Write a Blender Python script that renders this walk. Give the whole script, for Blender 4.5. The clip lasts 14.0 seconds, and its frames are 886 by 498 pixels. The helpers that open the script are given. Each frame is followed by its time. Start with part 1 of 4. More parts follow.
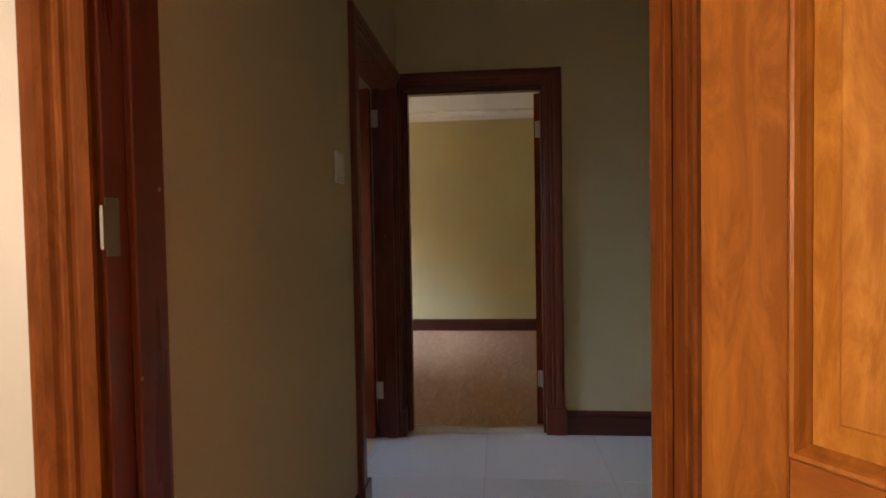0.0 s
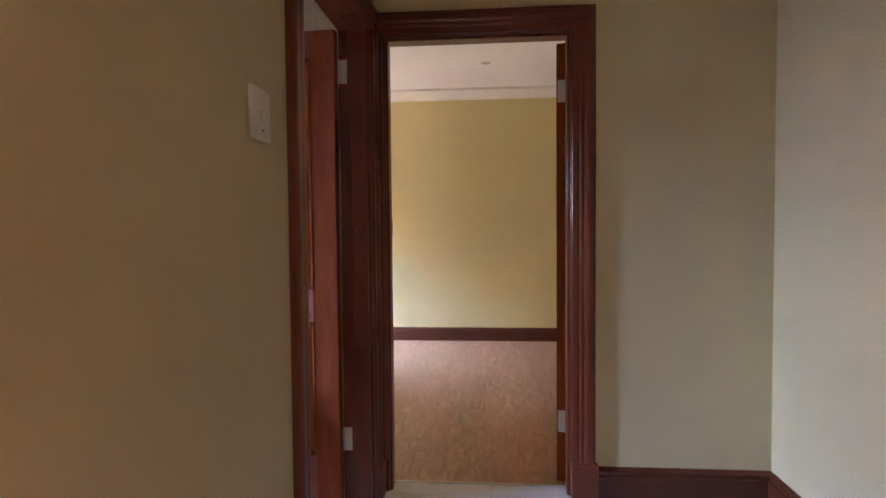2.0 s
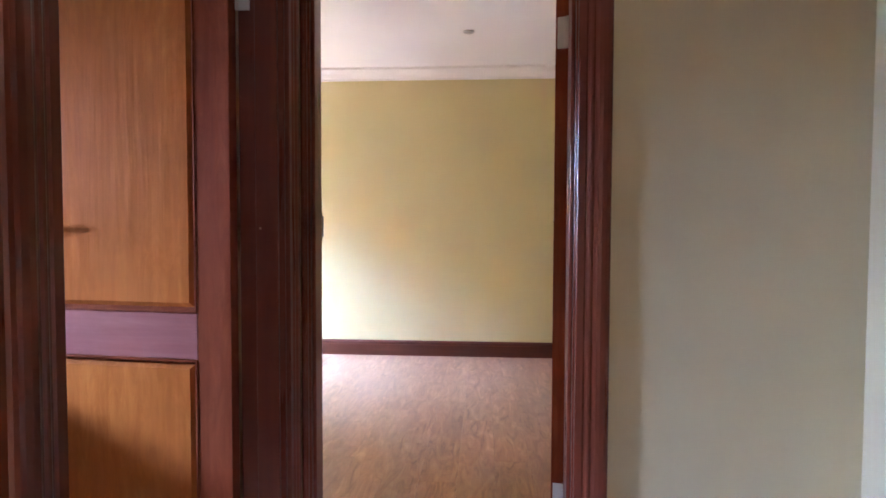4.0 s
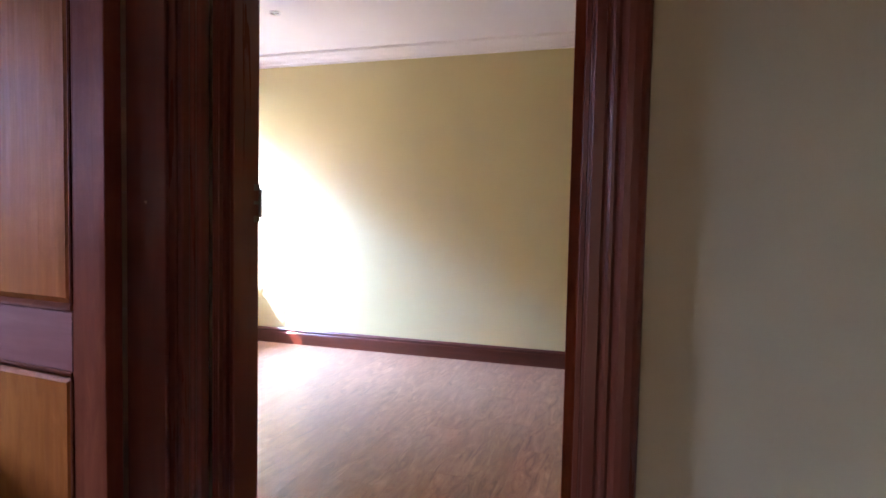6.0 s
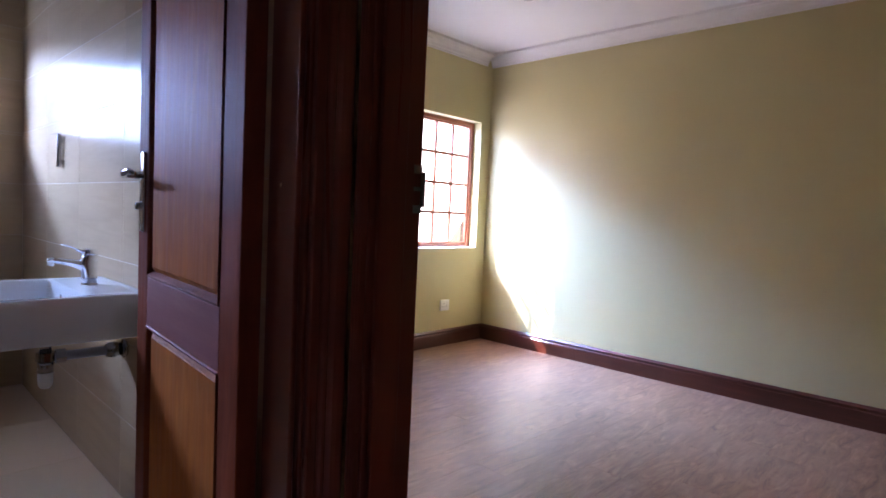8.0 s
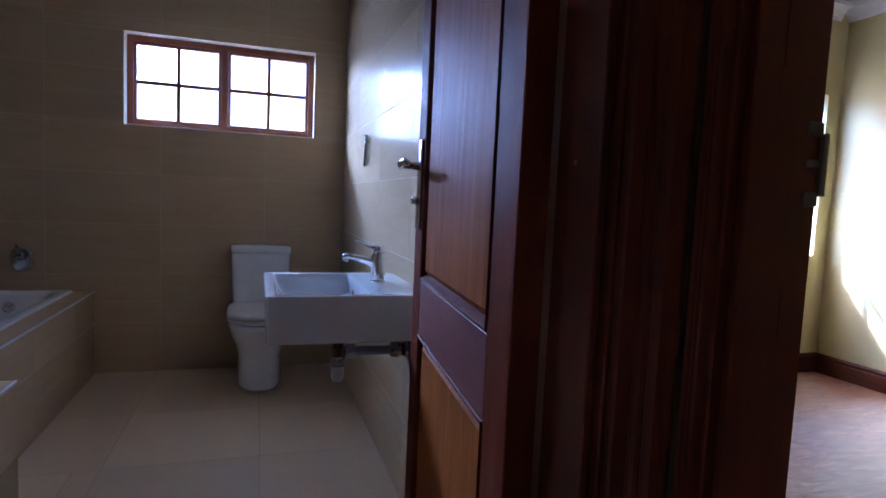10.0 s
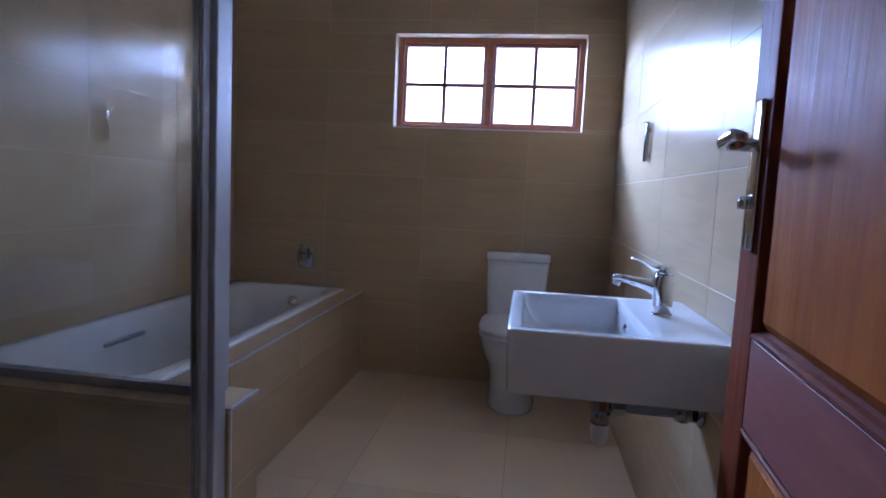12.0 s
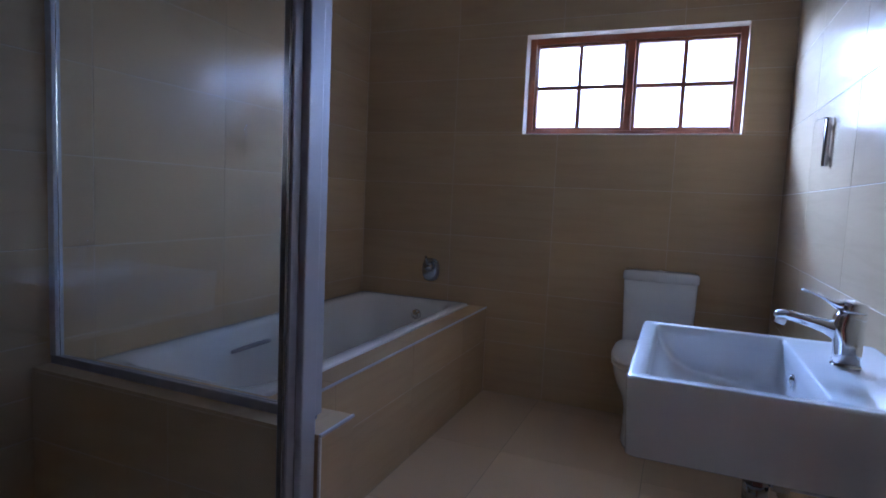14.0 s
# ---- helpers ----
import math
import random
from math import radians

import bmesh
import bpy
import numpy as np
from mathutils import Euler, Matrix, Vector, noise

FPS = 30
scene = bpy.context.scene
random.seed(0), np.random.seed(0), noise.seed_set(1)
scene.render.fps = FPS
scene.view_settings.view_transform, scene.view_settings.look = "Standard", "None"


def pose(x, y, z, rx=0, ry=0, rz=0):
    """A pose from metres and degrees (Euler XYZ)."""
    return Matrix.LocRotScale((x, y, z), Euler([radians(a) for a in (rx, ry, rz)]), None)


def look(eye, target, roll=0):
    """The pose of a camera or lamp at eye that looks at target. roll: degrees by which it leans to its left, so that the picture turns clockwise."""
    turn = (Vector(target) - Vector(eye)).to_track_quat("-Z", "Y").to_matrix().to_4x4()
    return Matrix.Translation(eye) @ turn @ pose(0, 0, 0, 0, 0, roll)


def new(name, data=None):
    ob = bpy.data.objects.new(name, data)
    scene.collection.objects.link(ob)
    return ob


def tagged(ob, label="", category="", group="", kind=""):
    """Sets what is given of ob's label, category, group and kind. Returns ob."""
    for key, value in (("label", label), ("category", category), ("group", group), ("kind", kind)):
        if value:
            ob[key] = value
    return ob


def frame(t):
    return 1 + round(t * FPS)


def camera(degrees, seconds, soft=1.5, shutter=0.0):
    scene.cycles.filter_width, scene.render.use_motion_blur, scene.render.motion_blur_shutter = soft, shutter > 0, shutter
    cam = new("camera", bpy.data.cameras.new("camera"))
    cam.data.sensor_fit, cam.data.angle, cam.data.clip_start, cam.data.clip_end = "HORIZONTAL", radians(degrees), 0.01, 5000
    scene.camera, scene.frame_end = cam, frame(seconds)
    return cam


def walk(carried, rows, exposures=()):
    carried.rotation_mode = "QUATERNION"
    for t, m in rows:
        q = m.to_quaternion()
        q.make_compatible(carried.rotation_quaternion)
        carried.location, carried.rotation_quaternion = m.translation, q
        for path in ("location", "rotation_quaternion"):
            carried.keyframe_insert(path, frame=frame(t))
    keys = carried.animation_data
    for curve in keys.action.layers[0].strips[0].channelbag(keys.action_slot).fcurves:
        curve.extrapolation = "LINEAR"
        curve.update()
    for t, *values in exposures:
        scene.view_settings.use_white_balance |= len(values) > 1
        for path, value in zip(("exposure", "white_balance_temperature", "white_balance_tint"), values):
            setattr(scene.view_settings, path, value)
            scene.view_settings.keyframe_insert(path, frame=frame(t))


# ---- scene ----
cam = camera(75.4, 14.0, 1.7)
PATH = [
    (0, (0.589, -3.373, 1.203), (0.394, -1.384, 1.138), -1.0),
    (0.5, (0.57, -3.17, 1.169), (0.375, -1.181, 1.104), -1.0),
    (1, (0.515, -2.941, 1.179), (0.334, -0.951, 1.107), -0.8),
    (1.5, (0.502, -2.744, 1.174), (0.33, -0.752, 1.101), -0.6),
    (2, (0.511, -2.518, 1.19), (0.342, -0.527, 1.114), -0.5),
    (2.5, (0.503, -2.331, 1.186), (0.344, -0.339, 1.106), -0.3),
    (3, (0.486, -2.087, 1.187), (0.336, -0.094, 1.107), -0.2),
    (3.5, (0.497, -1.914, 1.178), (0.363, 0.08, 1.102), 0.3),
    (4, (0.578, -1.741, 1.18), (0.44, 0.253, 1.103), 0.2),
    (4.2, (0.621, -1.682, 1.188), (0.475, 0.311, 1.106), 0.5),
    (6.5, (0.947, -0.993, 1.14), (0.164, 0.845, 1.038), 1.1),
    (7, (0.967, -0.892, 1.145), (-0.026, 0.841, 1.032), 1.4),
    (7.2, (0.976, -0.839, 1.145), (-0.106, 0.839, 1.027), 1.7),
    (9.3, (0.637, -0.548, 1.105), (-1.094, 0.445, 0.967), 2.7),
    (9.5, (0.628, -0.542, 1.121), (-1.146, 0.368, 0.968), 2.5),
    (10, (0.539, -0.477, 1.121), (-1.357, 0.138, 0.956), 2.6),
    (10.5, (0.448, -0.437, 1.109), (-1.519, -0.124, 0.929), 2.4),
    (11, (0.336, -0.421, 1.111), (-1.655, -0.367, 0.922), 2.6),
    (11.5, (0.186, -0.418, 1.114), (-1.8, -0.553, 0.92), 2.7),
    (12, (0.068, -0.427, 1.113), (-1.903, -0.708, 0.92), 2.7),
    (12.5, (-0.032, -0.431, 1.116), (-1.974, -0.869, 0.924), 2.7),
    (13, (-0.104, -0.415, 1.119), (-2.005, -1.008, 0.931), 2.6),
    (13.5, (-0.133, -0.398, 1.116), (-1.998, -1.098, 0.934), 2.6),
    (14, (-0.139, -0.386, 1.121), (-1.981, -1.144, 0.942), 2.6),
]
EXPOSURES = [(0, 2.21, 7700, 25), (0.5, 2.59, 7350, 28), (1, 2.79, 7300, 33), (1.5, 3.04, 7100, 35), (3, 3.64, 6500, 36), (4.2, 3.74, 6050, 37),
             (6.5, 2.59, 6150, 41), (7.2, 2.34, 6100, 42), (9.5, 1.48, 5350, 37), (11.5, 1.94, 5550, 36), (14, 1.69, 5400, 33)]
walk(cam, [(t, look(e, a, r)) for t, e, a, r in PATH], EXPOSURES)

# ---- sky, sun and lamps ----
world = bpy.data.worlds.new("sky")
scene.world = world
world.use_nodes = True
wn = world.node_tree.nodes
sky = wn.new("ShaderNodeTexSky")
sky.sky_type, sky.sun_disc = "NISHITA", False
SUN_WAY = Vector((0.787, 0.70, -1.0)).normalized()
sky.sun_elevation = math.asin(-SUN_WAY.z)
sky.sun_rotation = math.atan2(-SUN_WAY.x, -SUN_WAY.y)
sky.dust_density = 4.0
wn["Background"].inputs["Strength"].default_value = 0.05
world.node_tree.links.new(sky.outputs[0], wn["Background"].inputs["Color"])


def lamp(name, kind, m, power, colour, size=None):
    data = bpy.data.lights.new(name, kind)
    data.energy, data.color = power, colour
    if kind == "AREA":
        data.shape, data.size, data.size_y = "RECTANGLE", size[0], size[1]
    ob = new(name, data)
    ob.matrix_world = m
    return ob


sun = lamp("sun", "SUN", look(-20 * SUN_WAY, (0, 0, 0)), 5.0, (1.0, 0.95, 0.88))
sun.data.angle = radians(0.6)
# lamps stand in for daylight at the bathroom window: the bright sky straight out, and the higher sky on the sun's side
# seen under the added eave
bath = lamp("bathroom_window_light", "AREA", look((-3.76, -0.72, 1.80), (-2.76, -0.46, 1.36)), 10.5, (0.44, 0.69, 1.0), (1.8, 1.1))
bath.data.spread = radians(134)
lamp("bathroom_sky_light", "AREA", look((-4.75, -1.75, 2.40), (-1.5, -0.25, 0.85)), 200, (0.42, 0.68, 1.0), (1.6, 0.7))
# fill lamp added at an unseen front room opening, lights entry and hall
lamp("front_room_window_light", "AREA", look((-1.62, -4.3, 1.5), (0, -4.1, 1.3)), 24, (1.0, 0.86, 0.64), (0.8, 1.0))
# lamps stand in at the bedroom window for the sky between the treetops and the added eave, and for the paler light of
# the horizon and the garden
lamp("bedroom_sky_light", "AREA", look((-5.0, 2.6, 3.6), (-3.0, 2.8, 3.0)), 800, (0.31, 0.58, 1.0), (3.0, 1.3))
lamp("bedroom_horizon_light", "AREA", look((-2.735, 2.965, 1.42), (-1.73, 2.85, 1.52)), 3.8, (1.0, 0.92, 0.74), (0.71, 1.1))


# ---- materials ----
def socket(node, *names):
    for n in names:
        if n in node.inputs:
            return node.inputs[n]


class Mat:
    """A principled material with a short way of adding texture nodes."""

    def __init__(self, name, rough=0.5, metal=0.0, coat=0.0):
        self.m = bpy.data.materials.new(name)
        self.m.use_nodes = True
        self.t = self.m.node_tree
        self.b = self.t.nodes["Principled BSDF"]
        self.b.inputs["Roughness"].default_value = rough
        self.b.inputs["Metallic"].default_value = metal
        self.b.inputs["Coat Weight"].default_value = coat
        self.b.inputs["Coat Roughness"].default_value = 0.2
        self.co = self.t.nodes.new("ShaderNodeTexCoord").outputs["Object"]

    def link(self, a, b):
        self.t.links.new(a, b)

    def scaled(self, sx, sy, sz, offset=None):
        n = self.t.nodes.new("ShaderNodeMapping")
        n.inputs["Scale"].default_value = (sx, sy, sz)
        self.link(self.co, n.inputs["Vector"])
        if offset is not None:
            self.link(offset, n.inputs["Location"])
        return n.outputs[0]

    def noise(self, vec, scale, detail=4.0, rough=0.55, distort=0.0):
        n = self.t.nodes.new("ShaderNodeTexNoise")
        n.inputs["Scale"].default_value, n.inputs["Detail"].default_value = scale, detail
        n.inputs["Roughness"].default_value, n.inputs["Distortion"].default_value = rough, distort
        self.link(vec, n.inputs["Vector"])
        return n.outputs["Fac"]

    def ramp(self, fac, *stops):
        n = self.t.nodes.new("ShaderNodeValToRGB")
        e = n.color_ramp.elements
        while len(e) < len(stops):
            e.new(0.5)
        for el, (p, c) in zip(e, stops):
            el.position, el.color = p, (*c, 1)
        self.link(fac, n.inputs["Fac"])
        return n.outputs["Color"]

    def mix(self, fac, a, b, kind="MIX"):
        n = self.t.nodes.new("ShaderNodeMix")
        n.data_type, n.blend_type = "RGBA", kind
        if isinstance(fac, float):
            n.inputs[0].default_value = fac
        else:
            self.link(fac, n.inputs[0])
        for v, i in ((a, 6), (b, 7)):
            if isinstance(v, tuple):
                n.inputs[i].default_value = (*v, 1)
            else:
                self.link(v, n.inputs[i])
        return n.outputs[2]

    def span(self, fac, lo, hi):
        n = self.t.nodes.new("ShaderNodeMapRange")
        n.inputs["To Min"].default_value, n.inputs["To Max"].default_value = lo, hi
        self.link(fac, n.inputs["Value"])
        return n.outputs[0]

    def random(self):
        return self.t.nodes.new("ShaderNodeObjectInfo").outputs["Random"]

    def colour(self, c):
        if isinstance(c, tuple):
            self.b.inputs["Base Color"].default_value = (*c, 1)
        else:
            self.link(c, self.b.inputs["Base Color"])

    def rough(self, r):
        self.link(r, self.b.inputs["Roughness"])

    def bump(self, height, strength, distance=0.002):
        n = self.t.nodes.new("ShaderNodeBump")
        n.inputs["Strength"].default_value, n.inputs["Distance"].default_value = strength, distance
        self.link(height, n.inputs["Height"])
        self.link(n.outputs[0], self.b.inputs["Normal"])


def paint(name, base, rough=0.55):
    m = Mat(name, rough)
    big = m.noise(m.co, 1.3, 3)
    fine = m.noise(m.co, 160, 3)
    c = m.mix(m.span(big, 0.0, 1.0), tuple(v * 0.93 for v in base), tuple(min(0.9, v * 1.06) for v in base))
    m.colour(c)
    m.rough(m.span(m.noise(m.co, 9, 3), rough - 0.08, rough + 0.1))
    m.bump(fine, 0.12, 0.0015)
    return m.m


def timber(name, dark, mid, light, axis, rough=0.3, coat=0.35, relief=0.12, mottle=0.25, ripple=0.0):
    """Varnished wood with its grain along the given axis of the piece."""
    m = Mat(name, rough, 0, coat)
    m.b.inputs["Specular IOR Level"].default_value = 0.32 if rough < 0.4 else 0.10 if rough < 0.5 else 0.025
    shift = m.t.nodes.new("ShaderNodeCombineXYZ")
    r = m.random()
    for i in range(3):
        m.link(m.span(r, 0.0, 7.0 + 3 * i), shift.inputs[i])
    sc = [16.0, 16.0, 16.0]
    sc["xyz".index(axis)] = 0.9
    v = m.scaled(*sc, offset=shift.outputs[0])
    sc2 = [90.0, 90.0, 90.0]
    sc2["xyz".index(axis)] = 3.0
    v2 = m.scaled(*sc2, offset=shift.outputs[0])
    grain = m.noise(v, 1.0, 5, 0.6, 0.6)
    pores = m.noise(v2, 1.0, 3)
    cloud = m.noise(m.co, 2.2, 3)
    c = m.ramp(grain, (0.25, dark), (0.5, mid), (0.75, light))
    c = m.mix(m.span(pores, 0.0, 0.6), c, dark)
    c = m.mix(m.span(cloud, 0.0, 0.3), c, light)
    sc3 = [22.0, 22.0, 22.0]
    sc3["xyz".index(axis)] = 5.0
    blotch = m.ramp(m.noise(m.scaled(*sc3, offset=shift.outputs[0]), 1.0, 5, 0.7, 1.4), (0.40, (1, 1, 1)), (0.66, (0, 0, 0)))
    c = m.mix(mottle, c, m.mix(blotch, c, dark))
    tone = m.t.nodes.new("ShaderNodeHueSaturation")
    m.link(m.span(r, 0.88, 1.12), tone.inputs["Value"])
    m.link(c, tone.inputs["Color"])
    m.colour(tone.outputs[0])
    m.rough(m.span(grain, rough - 0.06, rough + 0.12))
    m.bump(m.mix(0.5, pores, grain), relief, 0.0015)
    if ripple:
        # varnish over planed wood: long shallow waves along the grain
        sc4 = [15.0, 15.0, 15.0]
        sc4["xyz".index(axis)] = 1.1
        waves = m.noise(m.scaled(*sc4, offset=shift.outputs[0]), 1.0, 3, 0.5, 0.3)
        m.bump(m.mix(0.06, waves, pores), ripple, 0.016)
    return m.m


def tile_glaze(name, base, rough, streak=True, spread=0.05):
    m = Mat(name, rough)
    m.b.inputs["Specular IOR Level"].default_value = 0.15
    r = m.random()
    shift = m.t.nodes.new("ShaderNodeCombineXYZ")
    for i in range(3):
        m.link(m.span(r, 0.0, 9.0 + 4 * i), shift.inputs[i])
    v = m.scaled(1.6, 5.0 if streak else 1.6, 1.6, offset=shift.outputs[0])
    a = m.noise(v, 1.0, 1, 0.4)
    c = m.mix(a, tuple(x * 0.95 for x in base), tuple(min(0.85, x * 1.05) for x in base))
    if streak:
        veins = m.ramp(m.noise(m.scaled(2.2, 26.0, 26.0, offset=shift.outputs[0]), 1.0, 5, 0.6, 0.7), (0.34, (0.80, 0.78, 0.75)), (0.52, (1, 1, 1)), (0.72, (1.10, 1.11, 1.12)))
        c = m.mix(0.28, c, m.mix(1.0, c, veins, "MULTIPLY"))
    tone = m.t.nodes.new("ShaderNodeHueSaturation")
    m.link(m.span(r, 1 - spread, 1 + spread), tone.inputs["Value"])
    m.link(c, tone.inputs["Color"])
    m.colour(tone.outputs[0])
    m.rough(m.span(m.noise(m.co, 2, 1), rough - 0.02, rough + 0.03))
    return m.m


def plain(name, base, rough, metal=0.0, coat=0.0, wear=0.04):
    m = Mat(name, rough, metal, coat)
    n = m.noise(m.co, 14, 3)
    m.colour(m.mix(n, tuple(v * (1 - wear) for v in base), tuple(min(0.95, v * (1 + wear)) for v in base)))
    m.rough(m.span(m.noise(m.co, 30, 3), max(0.02, rough - 0.03), rough + 0.05))
    return m.m


WALL = paint("cream_wall_paint", (0.595, 0.512, 0.32))
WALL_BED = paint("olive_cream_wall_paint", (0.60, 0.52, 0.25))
WALL_FRONT = paint("pale_wall_paint", (0.40, 0.39, 0.365))
CEIL = paint("white_ceiling_paint", (0.80, 0.78, 0.75), 0.7)
CORNICE = paint("white_cornice_paint", (0.80, 0.77, 0.72), 0.6)
RENDER = paint("outside_plaster", (0.62, 0.56, 0.44), 0.8)
FRAME_Z = timber("mahogany_frame_upright", (0.11, 0.019, 0.009), (0.165, 0.033, 0.014), (0.23, 0.052, 0.022), "z", 0.27, 0.35, 0.04, 0.2)
FRAME_X = timber("mahogany_frame_level", (0.11, 0.019, 0.009), (0.165, 0.033, 0.014), (0.23, 0.052, 0.022), "x", 0.27, 0.35, 0.04, 0.2)
SKIRT_X = timber("skirting_wood", (0.055, 0.012, 0.006), (0.10, 0.022, 0.010), (0.15, 0.036, 0.016), "x", 0.3, 0.4)
SKIRT_Y = timber("skirting_wood_deep", (0.055, 0.012, 0.006), (0.10, 0.022, 0.010), (0.15, 0.036, 0.016), "y", 0.3, 0.4)
STILE = timber("red_door_wood_upright", (0.15, 0.028, 0.011), (0.23, 0.052, 0.020), (0.31, 0.085, 0.034), "z", 0.52, 0.0, 0.12, 0.5, 0.3)
# red rail wood with the bluish reflected sheen mixed into its colour
RAIL = timber("blue_sheen_door_wood_level", (0.20, 0.058, 0.046), (0.28, 0.092, 0.074), (0.36, 0.13, 0.10), "x", 0.46, 0.0)
PANEL = timber("honey_panel_wood", (0.33, 0.082, 0.016), (0.49, 0.140, 0.026), (0.60, 0.195, 0.040), "z", 0.50, 0.0, 0.15, 0.6, 0.45)
PANEL_HONEY = timber("amber_panel_wood", (0.22, 0.068, 0.011), (0.40, 0.155, 0.028), (0.56, 0.26, 0.055), "z", 0.42, 0.04, 0.2, 0.75)
STILE_HONEY = timber("honey_door_wood_upright", (0.16, 0.045, 0.008), (0.30, 0.100, 0.017), (0.44, 0.17, 0.032), "z", 0.42, 0.04, 0.12, 0.75)
RAIL_HONEY = timber("honey_door_wood_level", (0.15, 0.040, 0.008), (0.27, 0.083, 0.015), (0.39, 0.14, 0.027), "x", 0.42, 0.04, 0.12, 0.75)
# entry frame wood coloured oranger where the front room light falls on it
JAMB_LIT = timber("lit_frame_wood_upright", (0.085, 0.022, 0.006), (0.18, 0.050, 0.012), (0.27, 0.086, 0.020), "z", 0.55, 0.0, 0.25, 0.8)
SASH_Z = timber("window_wood_upright", (0.20, 0.052, 0.022), (0.31, 0.09, 0.036), (0.40, 0.14, 0.055), "z", 0.35, 0.3)
SASH_Y = timber("window_wood_level", (0.20, 0.052, 0.022), (0.31, 0.09, 0.036), (0.40, 0.14, 0.055), "y", 0.35, 0.3)
TILE_WALL = tile_glaze("beige_wall_tile", (0.53, 0.375, 0.225), 0.17)
TILE_FLOOR = tile_glaze("beige_floor_tile", (0.60, 0.43, 0.27), 0.28, False)
TILE_WHITE = tile_glaze("white_floor_tile", (0.54, 0.54, 0.55), 0.14, False, 0.02)
GROUT = plain("pale_grout", (0.62, 0.51, 0.39), 0.85)
GROUT_DARK = plain("floor_grout", (0.40, 0.30, 0.20), 0.9)
GROUT_GREY = plain("grey_grout", (0.34, 0.33, 0.33), 0.9)
PORCELAIN = plain("white_porcelain", (0.80, 0.81, 0.82), 0.07, 0, 0.6, 0.01)
ACRYLIC = plain("white_bath_enamel", (0.78, 0.77, 0.75), 0.1, 0, 0.4, 0.01)
CHROME = plain("chrome", (0.78, 0.79, 0.80), 0.07, 1.0)
# chrome with a darkened base, imitating the dim room it reflects
CHROME_DIM = plain("shade_dimmed_chrome", (0.40, 0.40, 0.42), 0.12, 1.0)
STEEL = plain("brushed_steel", (0.60, 0.58, 0.55), 0.3, 1.0)
ALU = plain("satin_aluminium", (0.52, 0.53, 0.60), 0.45, 0.25)
STEEL_DARK = plain("dark_anodised_aluminium", (0.32, 0.32, 0.37), 0.45, 0.25)
STRIKE = plain("tarnished_steel", (0.20, 0.19, 0.15), 0.6, 0.2, 0, 0.3)
FILLER = plain("wood_filler", (0.42, 0.22, 0.13), 0.6)
RUBBER = plain("dark_seal", (0.10, 0.10, 0.11), 0.6)
PLASTIC = plain("white_plastic", (0.76, 0.74, 0.70), 0.3, 0, 0.1)
DARK = plain("dark_hole", (0.01, 0.01, 0.01), 0.6)
LENS = plain("lamp_lens", (0.5, 0.5, 0.48), 0.2)


def floor_wood():
    """Wood-look vinyl planks: short rustic figure, darker clouds and a satin wear layer."""
    m = Mat("oak_plank_floor", 0.38, 0, 0.12)
    r = m.random()
    shift = m.t.nodes.new("ShaderNodeCombineXYZ")
    for i in range(3):
        m.link(m.span(r, 0.0, 11.0 + 5 * i), shift.inputs[i])
    v = m.scaled(17.0, 3.6, 17.0, offset=shift.outputs[0])
    v2 = m.scaled(75.0, 9.0, 75.0, offset=shift.outputs[0])
    g = m.noise(v, 1.0, 6, 0.66, 1.6)
    p = m.noise(v2, 1.0, 4, 0.6)
    cloud = m.noise(m.scaled(5.5, 3.2, 5.5, offset=shift.outputs[0]), 1.0, 4, 0.6, 0.8)
    c = m.ramp(g, (0.32, (0.17, 0.074, 0.036)), (0.49, (0.41, 0.205, 0.105)), (0.68, (0.60, 0.36, 0.205)))
    c = m.mix(m.span(p, 0.0, 0.6), c, (0.17, 0.082, 0.043))
    shade = m.ramp(cloud, (0.38, (0, 0, 0)), (0.66, (0.62, 0.62, 0.62)))
    c = m.mix(shade, c, (0.27, 0.135, 0.080))
    tone = m.t.nodes.new("ShaderNodeHueSaturation")
    m.link(m.span(r, 0.93, 1.07), tone.inputs["Value"])
    m.link(c, tone.inputs["Color"])
    m.colour(tone.outputs[0])
    m.rough(m.span(g, 0.32, 0.46))
    m.bump(p, 0.2, 0.001)
    return m.m


PLANK = floor_wood()


def clear_glass(name, tint=(1, 1, 1)):
    m = bpy.data.materials.new(name)
    m.use_nodes = True
    b = m.node_tree.nodes["Principled BSDF"]
    b.inputs["Base Color"].default_value = (*tint, 1)
    b.inputs["Roughness"].default_value = 0.0
    b.inputs["Transmission Weight"].default_value = 1.0
    b.inputs["IOR"].default_value = 1.45
    return m


GLASS = clear_glass("clear_glass")
SHOWER_GLASS = clear_glass("shower_glass", (0.93, 0.96, 0.96))


# ---- builders ----
def put(bm, name, material, smooth=False):
    me = bpy.data.meshes.new(name)
    bmesh.ops.recalc_face_normals(bm, faces=bm.faces)
    bm.to_mesh(me)
    bm.free()
    me.materials.append(material)
    if smooth:
        me.polygons.foreach_set("use_smooth", [True] * len(me.polygons))
    return new(name, me)


def part(name, bm, material, parent, label="", smooth=False):
    ob = put(bm, name, material, smooth)
    ob.parent = parent
    if label:
        ob["label"] = label
    return ob


def thing(name, m, label, category, group="", kind=""):
    ob = new(name)
    ob.empty_display_size = 0.1
    ob.matrix_world = m
    return tagged(ob, label, category, group, kind)


